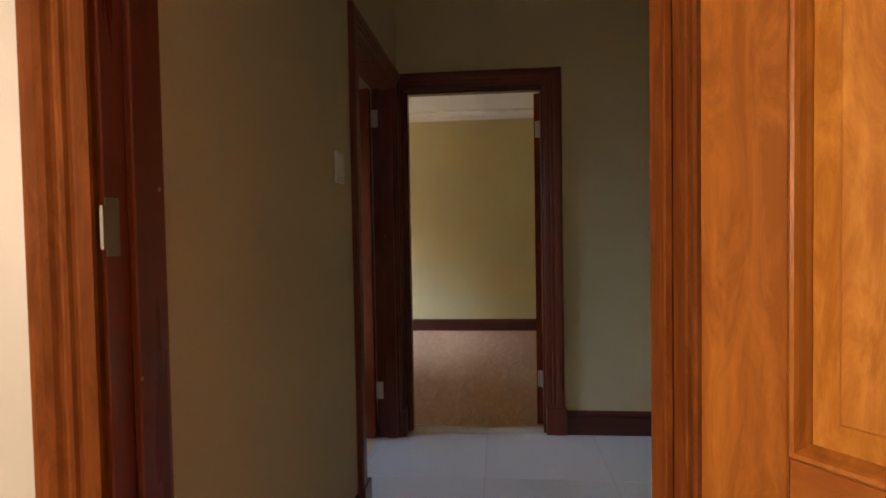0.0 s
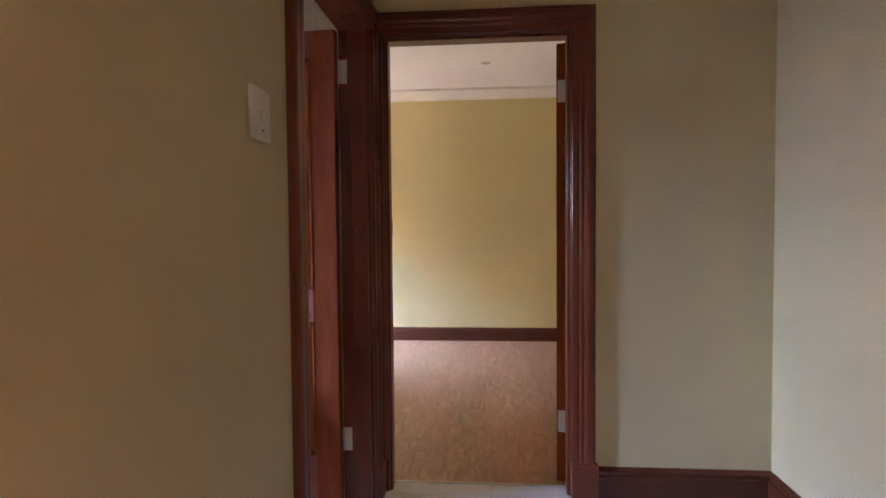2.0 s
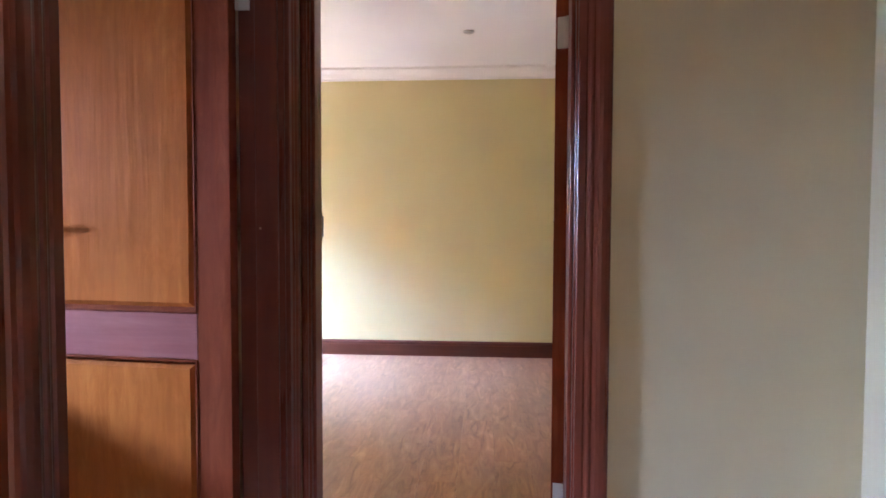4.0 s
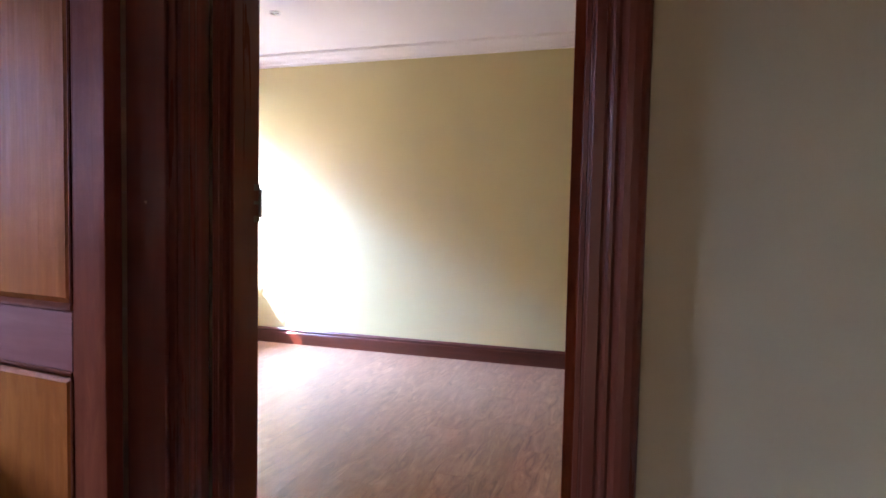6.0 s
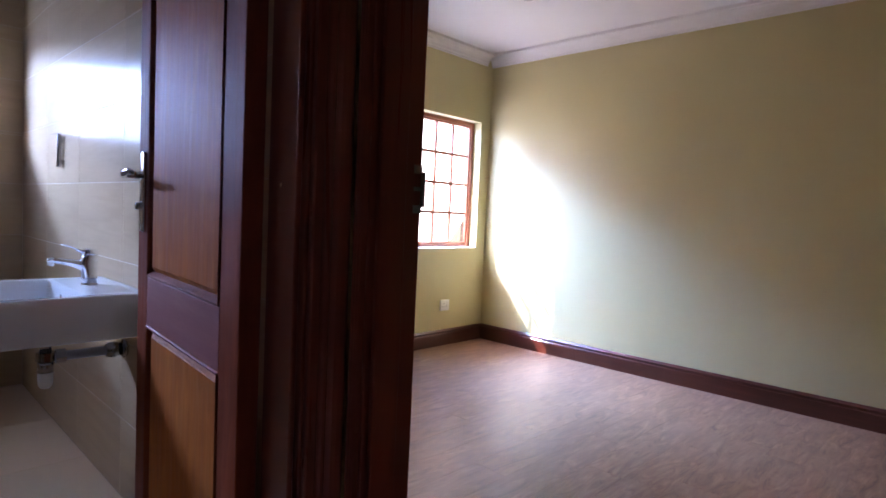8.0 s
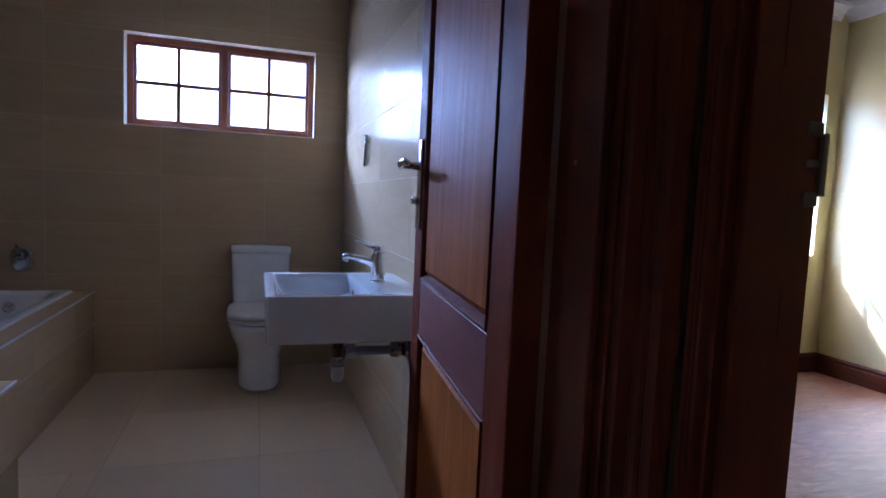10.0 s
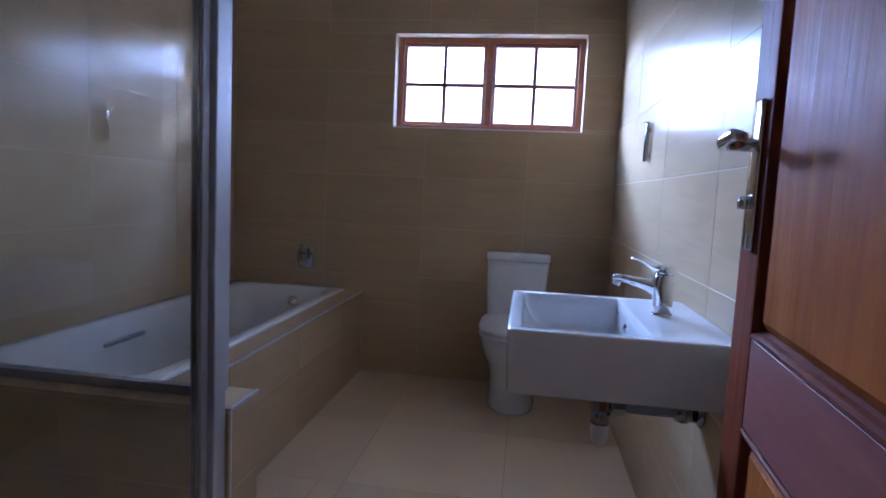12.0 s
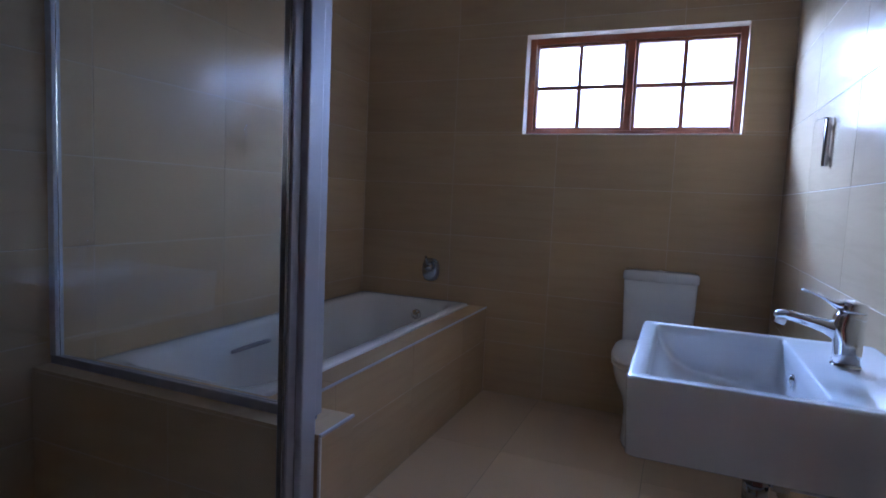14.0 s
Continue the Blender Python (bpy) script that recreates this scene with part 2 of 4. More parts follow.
def add_box(bm, lo, hi, bevel=0.0, segments=1):
    lo, hi = Vector(lo), Vector(hi)
    made = bmesh.ops.create_cube(bm, size=1.0, matrix=Matrix.Translation((lo + hi) / 2) @ Matrix.Diagonal((*(hi - lo), 1)))
    if bevel:
        vs = set(made["verts"])
        bmesh.ops.bevel(bm, geom=[e for e in bm.edges if e.verts[0] in vs], offset=bevel, segments=segments, affect="EDGES", profile=0.5)
    return bm


def box(lo, hi, bevel=0.0, segments=1):
    return add_box(bmesh.new(), lo, hi, bevel, segments)


def add_rod(bm, a, b, r, r2=None, seg=20):
    a, b = Vector(a), Vector(b)
    q = (b - a).to_track_quat("Z", "Y").to_matrix().to_4x4()
    bmesh.ops.create_cone(bm, cap_ends=True, segments=seg, radius1=r, radius2=r if r2 is None else r2, depth=(b - a).length,
                          matrix=Matrix.Translation((a + b) / 2) @ q)
    return bm


def rod(a, b, r, r2=None, seg=20):
    return add_rod(bmesh.new(), a, b, r, r2, seg)


def loft(rings, cap=(True, True), closed=True):
    """A skin over rings of equally many points."""
    bm = bmesh.new()
    rows = [[bm.verts.new(p) for p in ring] for ring in rings]
    n = len(rows[0])
    for r0, r1 in zip(rows, rows[1:]):
        for i in range(n if closed else n - 1):
            bm.faces.new((r0[i], r0[(i + 1) % n], r1[(i + 1) % n], r1[i]))
    if cap[0]:
        bm.faces.new(rows[0])
    if cap[1]:
        bm.faces.new(rows[-1])
    return bm


def tube(points, radii, seg=14):
    """A round bar along points, with a radius at each."""
    rings = []
    pts = [Vector(p) for p in points]
    for i, p in enumerate(pts):
        d = (pts[min(i + 1, len(pts) - 1)] - pts[max(i - 1, 0)]).normalized()
        side = d.cross(Vector((0, 0, 1)) if abs(d.z) < 0.9 else Vector((1, 0, 0))).normalized()
        up = side.cross(d)
        r = radii[i]
        ru, rv = (r, r) if isinstance(r, (int, float)) else r
        rings.append([p + side * ru * math.cos(a) + up * rv * math.sin(a) for a in (2 * math.pi * k / seg for k in range(seg))])
    return loft(rings)


def outline(cx, cy, hx, hy, z, power=2.0, seg=40):
    """A rounded rectangle: a superellipse of half sizes hx, hy."""
    ring = []
    for k in range(seg):
        a = 2 * math.pi * k / seg
        c, s = math.cos(a), math.sin(a)
        ring.append((cx + hx * math.copysign(abs(c) ** (2 / power), c), cy + hy * math.copysign(abs(s) ** (2 / power), s), z))
    return ring


def wall_mesh(axis, near, far, u0, u1, z0, z1, holes):
    """A wall with thickness and openings cut through it. axis x: faces look along x, u runs along y; axis y the other way round."""
    us = sorted({u0, u1, *[h[0] for h in holes], *[h[1] for h in holes]})
    zs = sorted({z0, z1, *[h[2] for h in holes], *[h[3] for h in holes]})
    full = {}
    for i in range(len(us) - 1):
        for j in range(len(zs) - 1):
            cu, cz = (us[i] + us[i + 1]) / 2, (zs[j] + zs[j + 1]) / 2
            full[i, j] = not any(h[0] < cu < h[1] and h[2] < cz < h[3] for h in holes)
    bm = bmesh.new()
    cache = {}

    def v(d, u, z):
        key = (d, u, z)
        if key not in cache:
            cache[key] = bm.verts.new((d, u, z) if axis == "x" else (u, d, z))
        return cache[key]

    for (i, j), on in full.items():
        if not on:
            continue
        a, b, c, e = us[i], us[i + 1], zs[j], zs[j + 1]
        for d in (near, far):
            bm.faces.new((v(d, a, c), v(d, b, c), v(d, b, e), v(d, a, e)))
        for di, dj, p, q in ((-1, 0, (a, c), (a, e)), (1, 0, (b, c), (b, e)), (0, -1, (a, c), (b, c)), (0, 1, (a, e), (b, e))):
            if not full.get((i + di, j + dj), False):
                bm.faces.new((v(near, *p), v(near, *q), v(far, *q), v(far, *p)))
    return bm


def wall(name, axis, near, far, u0, u1, z0, z1, holes, material, label):
    return tagged(put(wall_mesh(axis, near, far, u0, u1, z0, z1, holes), name, material), label, "wall", kind="structure")


TOP = 2.60        # ceilings
HEAD = 2.02       # door heads

# ---- floors, walls and ceilings ----
tagged(put(box((-0.13, -2.637, -0.12), (3.2, 0.105, -0.0012)), "floor_hall", GROUT_GREY), "grey grout bed under white polished hall tiles", "floor", kind="structure")
tagged(put(box((-2.70, 0.105, -0.12), (2.2, 3.6, -0.006)), "floor_bedroom", RUBBER), "dark underlay under wood-look bedroom planks", "floor", kind="structure")
tagged(put(box((-3.42, -2.36, -0.12), (-0.13, 0.105, -0.0012)), "floor_bathroom", GROUT_DARK), "brown grout bed under beige bathroom tiles", "floor", kind="structure")
tagged(put(box((-1.6, -6.6, -0.12), (3.6, -2.637, 0.0)), "floor_front_room", plain("front_room_floor", (0.42, 0.36, 0.28), 0.3)), "plain pale tiled floor of the front room", "floor", kind="structure")
for nm, lo, hi in (("ceiling_hall", (-0.13, -2.637, TOP), (3.35, 0.12, TOP + 0.1)), ("ceiling_bedroom", (-2.70, 0.12, TOP), (2.35, 3.6, TOP + 0.1)),
                   ("ceiling_bathroom", (-3.42, -2.36, TOP), (-0.13, 0.12, TOP + 0.1)), ("ceiling_front_room", (-1.75, -6.6, TOP), (3.75, -2.637, TOP + 0.1))):
    tagged(put(box(lo, hi), nm, CEIL), "flat white painted plaster ceiling", "ceiling", kind="structure")

BATH_DOOR = (-1.0, -0.11)          # opening in the hall's west wall, along y
BED_DOOR = (0.047, 0.85)           # opening in the hall's end wall, along x
ENTRY_DOOR = (0.055, 0.818)        # opening in the entry wall, along x
BATH_WIN = (-1.237, -0.148, 1.488, 2.026)
BED_WIN = (2.60, 3.33, 0.85, 1.99)

wall("wall_hall_west", "x", -0.125, 0.0, -2.50, 0.0, 0, TOP, [(BATH_DOOR[0] - 0.03, BATH_DOOR[1] + 0.03, -1, HEAD + 0.03)], WALL, "cream painted plaster wall of the hall")
wall("wall_bedroom_south", "y", 0.0, 0.12, -0.125, 2.2, 0, TOP, [(BED_DOOR[0] - 0.03, BED_DOOR[1] + 0.03, -1, HEAD + 0.03)], WALL, "cream painted plaster wall at the end of the hall")
wall("wall_hall_east", "y", -0.75, 0.0, 1.695, 3.2, 0, TOP, [], WALL, "cream painted plaster wall block beside the hall")
wall("wall_hall_far_east", "x", 3.2, 3.35, -2.637, 0.0, 0, TOP, [], WALL, "cream painted plaster wall of the hall")
wall("wall_entry", "y", -2.637, -2.50, -0.125, 3.35, 0, TOP, [(ENTRY_DOOR[0] - 0.03, ENTRY_DOOR[1] + 0.03, -1, HEAD + 0.03)], WALL_FRONT, "pale painted plaster wall round the entry door")
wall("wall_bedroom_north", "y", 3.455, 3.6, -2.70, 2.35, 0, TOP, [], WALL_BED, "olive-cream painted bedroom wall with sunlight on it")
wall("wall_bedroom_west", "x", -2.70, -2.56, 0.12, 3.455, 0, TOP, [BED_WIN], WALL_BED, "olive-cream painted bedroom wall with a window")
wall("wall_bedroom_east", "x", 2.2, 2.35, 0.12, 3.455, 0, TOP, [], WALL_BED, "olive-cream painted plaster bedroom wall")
wall("wall_bathroom_west", "x", -3.42, -3.2914, -2.36, 0.12, 0, TOP, [BATH_WIN], GROUT, "bathroom wall behind beige tiles with a high window")
wall("wall_bathroom_north", "y", 0.0514, 0.12, -3.30, -0.125, 0, TOP, [], GROUT, "bathroom wall behind beige tiles")
wall("wall_bathroom_south", "y", -2.36, -2.2314, -3.30, -0.125, 0, TOP, [], GROUT, "bathroom wall behind beige tiles")
# the opening in this west wall is unseen, added to seat the fill lamp
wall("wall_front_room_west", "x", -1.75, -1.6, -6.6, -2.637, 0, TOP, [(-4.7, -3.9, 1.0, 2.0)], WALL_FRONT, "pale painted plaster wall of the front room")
wall("wall_front_room_east", "x", 3.6, 3.75, -6.6, -2.637, 0, TOP, [], WALL_FRONT, "pale painted plaster wall of the front room")
wall("wall_front_room_south", "y", -6.6, -6.45, -1.6, 3.6, 0, TOP, [], WALL_FRONT, "pale painted plaster back wall of the front room")
wall("wall_front_room_north", "y", -2.637, -2.50, -1.6, -0.125, 0, TOP, [], WALL_FRONT, "pale painted plaster wall beside the entry door")


# ---- skirting, cornice ----
SKIRT_PROFILE = [(0, 0), (0.021, 0), (0.021, 0.100), (0.017, 0.106), (0.017, 0.114), (0.021, 0.118), (0.021, 0.124), (0.012, 0.132), (0.006, 0.139), (0, 0.139)]
CORNICE_PROFILE = [(0, 0), (0, -0.100), (0.012, -0.100), (0.012, -0.084), (0.020, -0.080), (0.026, -0.060), (0.040, -0.042), (0.060, -0.032), (0.066, -0.024), (0.084, -0.022), (0.084, 0)]


def run(profile, axis, face, out, u0, u1, z):
    """A moulding along a wall: the profile is (away from the wall, up)."""
    rings = []
    for u in (u0, u1):
        rings.append([(face + out * d, u, z + h) if axis == "x" else (u, face + out * d, z + h) for d, h in profile])
    return loft(rings)


def skirting(axis, face, out, u0, u1, label):
    tagged(put(run(SKIRT_PROFILE, axis, face, out, u0, u1, 0), "baseboard", SKIRT_Y if axis == "x" else SKIRT_X), label, "baseboard", kind="structure")


SK = "dark red varnished wooden skirting board"
skirting("y", 0.0, -1, 0.967, 1.695, SK)
skirting("x", 1.695, -1, -0.75, -0.021, SK)
skirting("y", -0.75, -1, 1.695, 3.2, SK)
skirting("x", 0.0, 1, -2.50, -1.125, SK)
skirting("y", 3.455, -1, -2.56, 2.2, SK)
skirting("x", -2.56, 1, 0.12, 3.434, SK)
skirting("x", 2.2, -1, 0.12, 3.434, SK)
for ax, face, out, a, b in (("y", 3.455, -1, -2.56, 2.2), ("x", -2.56, 1, 0.12, 3.371), ("x", 2.2, -1, 0.12, 3.371), ("y", 0.12, 1, -2.476, 2.116)):
    tagged(put(run(CORNICE_PROFILE, ax, face, out, a, b, TOP), "cornice", CORNICE), "stepped white plaster cornice under the ceiling", "cornice", kind="structure")


# ---- doors ----
ARCH = [(0.0, 0.0), (0.0, 0.014), (0.003, 0.017), (0.022, 0.018), (0.027, 0.0165), (0.032, 0.0175), (0.037, 0.0205), (0.043, 0.021), (0.048, 0.0195),
        (0.053, 0.021), (0.060, 0.0245), (0.072, 0.026), (0.085, 0.026), (0.092, 0.0245), (0.097, 0.021), (0.100, 0.016), (0.100, 0.0)]


def architrave(parent, side, axis, face, out, u0, u1, head, base, material, wide=1.0):
    """One piece of the moulded surround, mitred at the head. side: left, right or head."""
    def at(u, z, d):
        return (face + out * d, u, z) if axis == "x" else (u, face + out * d, z)
    if side == "left":
        rings = [[at(u0 - w * wide, base, d) for w, d in ARCH], [at(u0 - w * wide, head + w * wide, d) for w, d in ARCH]]
    elif side == "right":
        rings = [[at(u1 + w * wide, base, d) for w, d in ARCH], [at(u1 + w * wide, head + w * wide, d) for w, d in ARCH]]
    else:
        rings = [[at(u0 - w * wide, head + w * wide, d) for w, d in ARCH], [at(u1 + w * wide, head + w * wide, d) for w, d in ARCH]]
    return part("architrave", loft(rings), material, parent)


def rect_loft(x0, x1, z0, z1, steps):
    """Nested rectangles in a door's plane: steps of (inset, y)."""
    return loft([[(x0 + i, y, z0 + i), (x1 - i, y, z0 + i), (x1 - i, y, z1 - i), (x0 + i, y, z1 - i)] for i, y in steps], cap=(False, True))


def door_leaf(parent, m, width, handle_z, honey, hs=0.085, ls=0.100, field=0.034, lock=(0.793, 0.927)):
    """A panelled leaf: x from the hinge, y the thickness from 0 to 0.042, z up. hs, ls: hinge and lock stiles; field: width of the panel's bevelled edge."""
    st, ra = (STILE_HONEY, RAIL_HONEY) if honey else (STILE, RAIL)
    leaf = part("leaf", box((0.0, 0.0, 0.008), (hs, 0.042, HEAD - 0.006), 0.002), st, parent, "varnished two-panel wooden door leaf")
    leaf.matrix_basis = m
    part("stile", box((width - ls, 0.0, 0.008), (width, 0.042, HEAD - 0.006), 0.002), st, leaf)
    lo, hi = lock
    for z0, z1 in ((0.008, 0.215), (lo, hi), (HEAD - 0.118, HEAD - 0.006)):
        part("rail", box((hs + 0.0005, 0.0005, z0), (width - ls - 0.0005, 0.0415, z1), 0.002), ra, leaf)
    for z0, z1 in ((0.215, lo), (hi, HEAD - 0.118)):
        x0, x1 = hs, width - ls
        f = field
        steps = [(0.0, 0.016), (0.018, 0.016), (0.022, 0.013), (f - 0.003, 0.0075), (f, 0.0055), (f + 0.002, 0.0055)]
        bm = rect_loft(x0 - 0.004, x1 + 0.004, z0 - 0.004, z1 + 0.004, steps)
        bm2 = rect_loft(x0 - 0.004, x1 + 0.004, z0 - 0.004, z1 + 0.004, [(a, 0.042 - b) for a, b in steps])
        me = bpy.data.meshes.new("half")
        bm2.to_mesh(me)
        bm.from_mesh(me)
        bm2.free()
        part("panel", bm, PANEL_HONEY if honey else PANEL, leaf, "lighter honey-coloured raised panel")
        for y0, s in ((0.0, 1), (0.042, -1)):
            prof = [(0.0, 0.0), (0.003, -0.003), (0.007, -0.002), (0.010, 0.002), (0.013, 0.008), (0.016, 0.012), (0.018, 0.017)]
            part("moulding", loft([[(x0 + i, y0 + s * d, z0 + i), (x1 - i, y0 + s * d, z0 + i), (x1 - i, y0 + s * d, z1 - i), (x0 + i, y0 + s * d, z1 - i)]
                                   for i, d in prof], cap=(False, False)), st, leaf)
    hx = width - 0.055
    for y0, s in ((0.0, -1), (0.042, 1)):
        add = box((hx - 0.022, min(y0, y0 + s * 0.008), handle_z - 0.155), (hx + 0.022, max(y0, y0 + s * 0.008), handle_z + 0.065), 0.003, 2)
        part("handle_plate", add, CHROME, leaf, "chrome lever handle plate", True)
        bm = tube([(hx, y0 + s * 0.006, handle_z), (hx, y0 + s * 0.035, handle_z), (hx - 0.006, y0 + s * 0.052, handle_z), (hx - 0.03, y0 + s * 0.058, handle_z + 0.002),
                   (hx - 0.08, y0 + s * 0.056, handle_z + 0.006), (hx - 0.125, y0 + s * 0.052, handle_z - 0.002)],
                  [0.010, 0.010, 0.011, (0.008, 0.010), (0.006, 0.009), (0.004, 0.006)])
        part("lever", bm, CHROME, leaf, "curved chrome lever", True)
        part("key_cylinder", rod((hx, y0 + s * 0.006, handle_z - 0.085), (hx, y0 + s * 0.022, handle_z - 0.085), 0.012, 0.010), CHROME, leaf, "", True)
    part("lock_faceplate", box((width - 0.0005, 0.010, handle_z - 0.16), (width + 0.0015, 0.032, handle_z + 0.06)), STEEL, leaf)
    return leaf


def hinge(parent, m):
    bm = box((-0.002, -0.004, -0.05), (0.034, 0.000, 0.05), 0.001)
    for k in range(5):
        add_rod(bm, (-0.006, -0.006, -0.05 + 0.02 * k + 0.0008), (-0.006, -0.006, -0.03 + 0.02 * k - 0.0008), 0.0065, seg=12)
    for z in (-0.033, 0.0, 0.033):
        add_rod(bm, (0.018, -0.0055, z), (0.018, -0.003, z), 0.004, seg=10)
    ob = part("hinge", bm, STEEL, parent, "bright steel butt hinge")
    ob.matrix_basis = m


def plinth(parent, lo, hi, material):
    part("plinth_block", box(lo, hi, 0.003), material, parent)


def strike_plate(parent, lo, hi, m=None):
    part("strike_plate", box(lo, hi, 0.0008), STRIKE, parent, "dull steel strike plate")


# bathroom door: opening in the hall's west wall, leaf swung into the bathroom
d1 = thing("door_1", pose(0, 0, 0), "open two-panel wooden bathroom door in a dark mahogany frame", "door", kind="structure")
y0, y1 = BATH_DOOR
part("jamb", box((-0.130, y1, 0), (0.004, y1 + 0.03, HEAD + 0.03), 0.002), FRAME_Z, d1)
part("jamb", box((-0.130, y0 - 0.03, 0), (0.004, y0, HEAD + 0.03), 0.002), FRAME_Z, d1)
part("jamb_head", box((-0.130, y0 + 0.0005, HEAD), (0.004, y1 - 0.0005, HEAD + 0.03), 0.002), FRAME_X, d1)
part("door_stop", box((-0.078, y1 - 0.012, 0), (-0.012, y1 - 0.0004, HEAD - 0.0004), 0.002), FRAME_Z, d1)
part("door_stop", box((-0.078, y0 + 0.0004, 0), (-0.012, y0 + 0.012, HEAD - 0.0004), 0.002), FRAME_Z, d1)
part("door_stop", box((-0.078, y0 + 0.0125, HEAD - 0.012), (-0.012, y1 - 0.0125, HEAD - 0.0004), 0.002), FRAME_X, d1)
architrave(d1, "left", "x", 0.0, 1, y0 - 0.006, y1 + 0.006, HEAD + 0.006, 0.155, FRAME_Z)
architrave(d1, "right", "x", 0.0, 1, y0 - 0.006, y1 + 0.006, HEAD + 0.006, 0.155, FRAME_Z, 0.80)
architrave(d1, "head", "x", 0.0, 1, y0 - 0.006, y1 + 0.006, HEAD + 0.006, 0.155, FRAME_X)
plinth(d1, (0.0, y0 - 0.118, 0), (0.034, y0 - 0.002, 0.157), FRAME_Z)
plinth(d1, (0.0, y1 + 0.004, 0), (0.034, y1 + 0.085, 0.157), FRAME_Z)
leaf1 = door_leaf(d1, pose(-0.133, y1 - 0.007, 0, 0, 0, 180 - 5.3), 0.765, 1.205, False, 0.105)
for hz in (0.278, 1.85):
    hinge(d1, pose(-0.128, y1, hz, 0, 0, 0))

# bedroom door: opening in the hall's end wall, leaf swung into the bedroom
d2 = thing("door_2", pose(0, 0, 0), "open two-panel wooden bedroom door in a dark mahogany frame", "door", kind="structure")
x0, x1 = BED_DOOR
part("jamb", box((x0 - 0.03, -0.004, 0), (x0, 0.124, HEAD + 0.03), 0.002), FRAME_Z, d2)
part("jamb", box((x1, -0.004, 0), (x1 + 0.03, 0.124, HEAD + 0.03), 0.002), FRAME_Z, d2)
part("jamb_head", box((x0 + 0.0005, -0.004, HEAD), (x1 - 0.0005, 0.124, HEAD + 0.03), 0.002), FRAME_X, d2)
part("door_stop", box((x0 + 0.0004, 0.010, 0), (x0 + 0.012, 0.074, HEAD - 0.0004), 0.002), FRAME_Z, d2)
part("door_stop", box((x1 - 0.012, 0.010, 0), (x1 - 0.0004, 0.074, HEAD - 0.0004), 0.002), FRAME_Z, d2)
part("door_stop", box((x0 + 0.0125, 0.010, HEAD - 0.012), (x1 - 0.0125, 0.074, HEAD - 0.0004), 0.002), FRAME_X, d2)
architrave(d2, "left", "y", 0.0, -1, x0 - 0.006, x1 + 0.006, HEAD + 0.006, 0.155, FRAME_Z, 0.14)
architrave(d2, "right", "y", 0.0, -1, x0 - 0.006, x1 + 0.006, HEAD + 0.006, 0.155, FRAME_Z)
architrave(d2, "head", "y", 0.0, -1, x0 - 0.006, x1 + 0.006, HEAD + 0.006, 0.155, FRAME_X)
plinth(d2, (x1 + 0.002, -0.034, 0), (x1 + 0.117, 0.0, 0.157), FRAME_Z)
leaf2 = door_leaf(d2, pose(x1 - 0.002, 0.130, 0, 0, 0, 78.0), 0.79, 1.205, False)
for hz in (0.29, 1.80):
    hinge(d2, pose(x1, 0.120, hz, 0, 0, -90))
    bm = box((-0.0022, 0.005, hz - 0.05), (-0.0002, 0.036, hz + 0.05), 0.0006)
    for z in (-0.033, 0.0, 0.033):
        add_rod(bm, (-0.0030, 0.020, hz + z), (-0.0015, 0.020, hz + z), 0.004, seg=10)
    part("hinge_flap", bm, STEEL, leaf2, "bright steel hinge flap")
strike_plate(d2, (x0, 0.102, 1.134), (x0 + 0.002, 0.124, 1.150))
strike_plate(d2, (x0, 0.102, 1.212), (x0 + 0.002, 0.124, 1.228))
strike_plate(d2, (x0, 0.102, 1.178), (x0 + 0.002, 0.124, 1.186))
part("strike_lip", box((x0 - 0.002, 0.1215, 1.146), (x0 + 0.005, 0.1305, 1.216), 0.0008), STRIKE, d2, "bent steel lip of the strike plate")

# entry door: opens towards the front room
d3 = thing("door_3", pose(0, 0, 0), "open honey-coloured panelled wooden entry door, its frame coloured orange-brown where lit", "door", kind="structure")
x0, x1 = ENTRY_DOOR
part("jamb", box((x0 - 0.03, -2.641, 0), (x0, -2.496, HEAD + 0.03), 0.002), FRAME_Z, d3, "dark red varnished jamb")
part("jamb", box((x1, -2.641, 0), (x1 + 0.03, -2.496, HEAD + 0.03), 0.002), JAMB_LIT, d3)
part("jamb_head", box((x0 + 0.0005, -2.641, HEAD), (x1 - 0.0005, -2.496, HEAD + 0.03), 0.002), FRAME_X, d3)
part("door_stop", box((x0 + 0.0004, -2.592, 0), (x0 + 0.012, -2.52, HEAD - 0.0004), 0.002), FRAME_Z, d3)
part("door_stop", box((x1 - 0.012, -2.592, 0), (x1 - 0.0004, -2.52, HEAD - 0.0004), 0.002), JAMB_LIT, d3)
for side in ("left", "right", "head"):
    architrave(d3, side, "y", -2.637, -1, x0 - 0.006, x1 + 0.006, HEAD + 0.006, 0.0, JAMB_LIT)
leaf3 = door_leaf(d3, pose(x1 + 0.008, -2.668, 0, 0, 0, -57.0), 0.75, 1.205, True, 0.105, 0.11, 0.052, (0.815, 0.962))
strike_plate(d3, (x0, -2.640, 1.175), (x0 + 0.0025, -2.612, 1.256))
part("strike_lip", box((x0 - 0.003, -2.647, 1.185), (x0 + 0.003, -2.639, 1.245), 0.0008), STRIKE, d3)


def filled_hole(parent, a, b, r):
    part("filled_nail_hole", rod(a, b, r, r * 0.8, 10), FILLER, parent, "pale filler in a nail hole")


filled_hole(d3, (0.0665, -2.530, 1.274), (0.0676, -2.530, 1.274), 0.0045)
filled_hole(d3, (0.0665, -2.588, 0.994), (0.0676, -2.588, 0.994), 0.0035)
filled_hole(d1, (-0.064, -0.1215, 1.174), (-0.064, -0.1226, 1.174), 0.004)


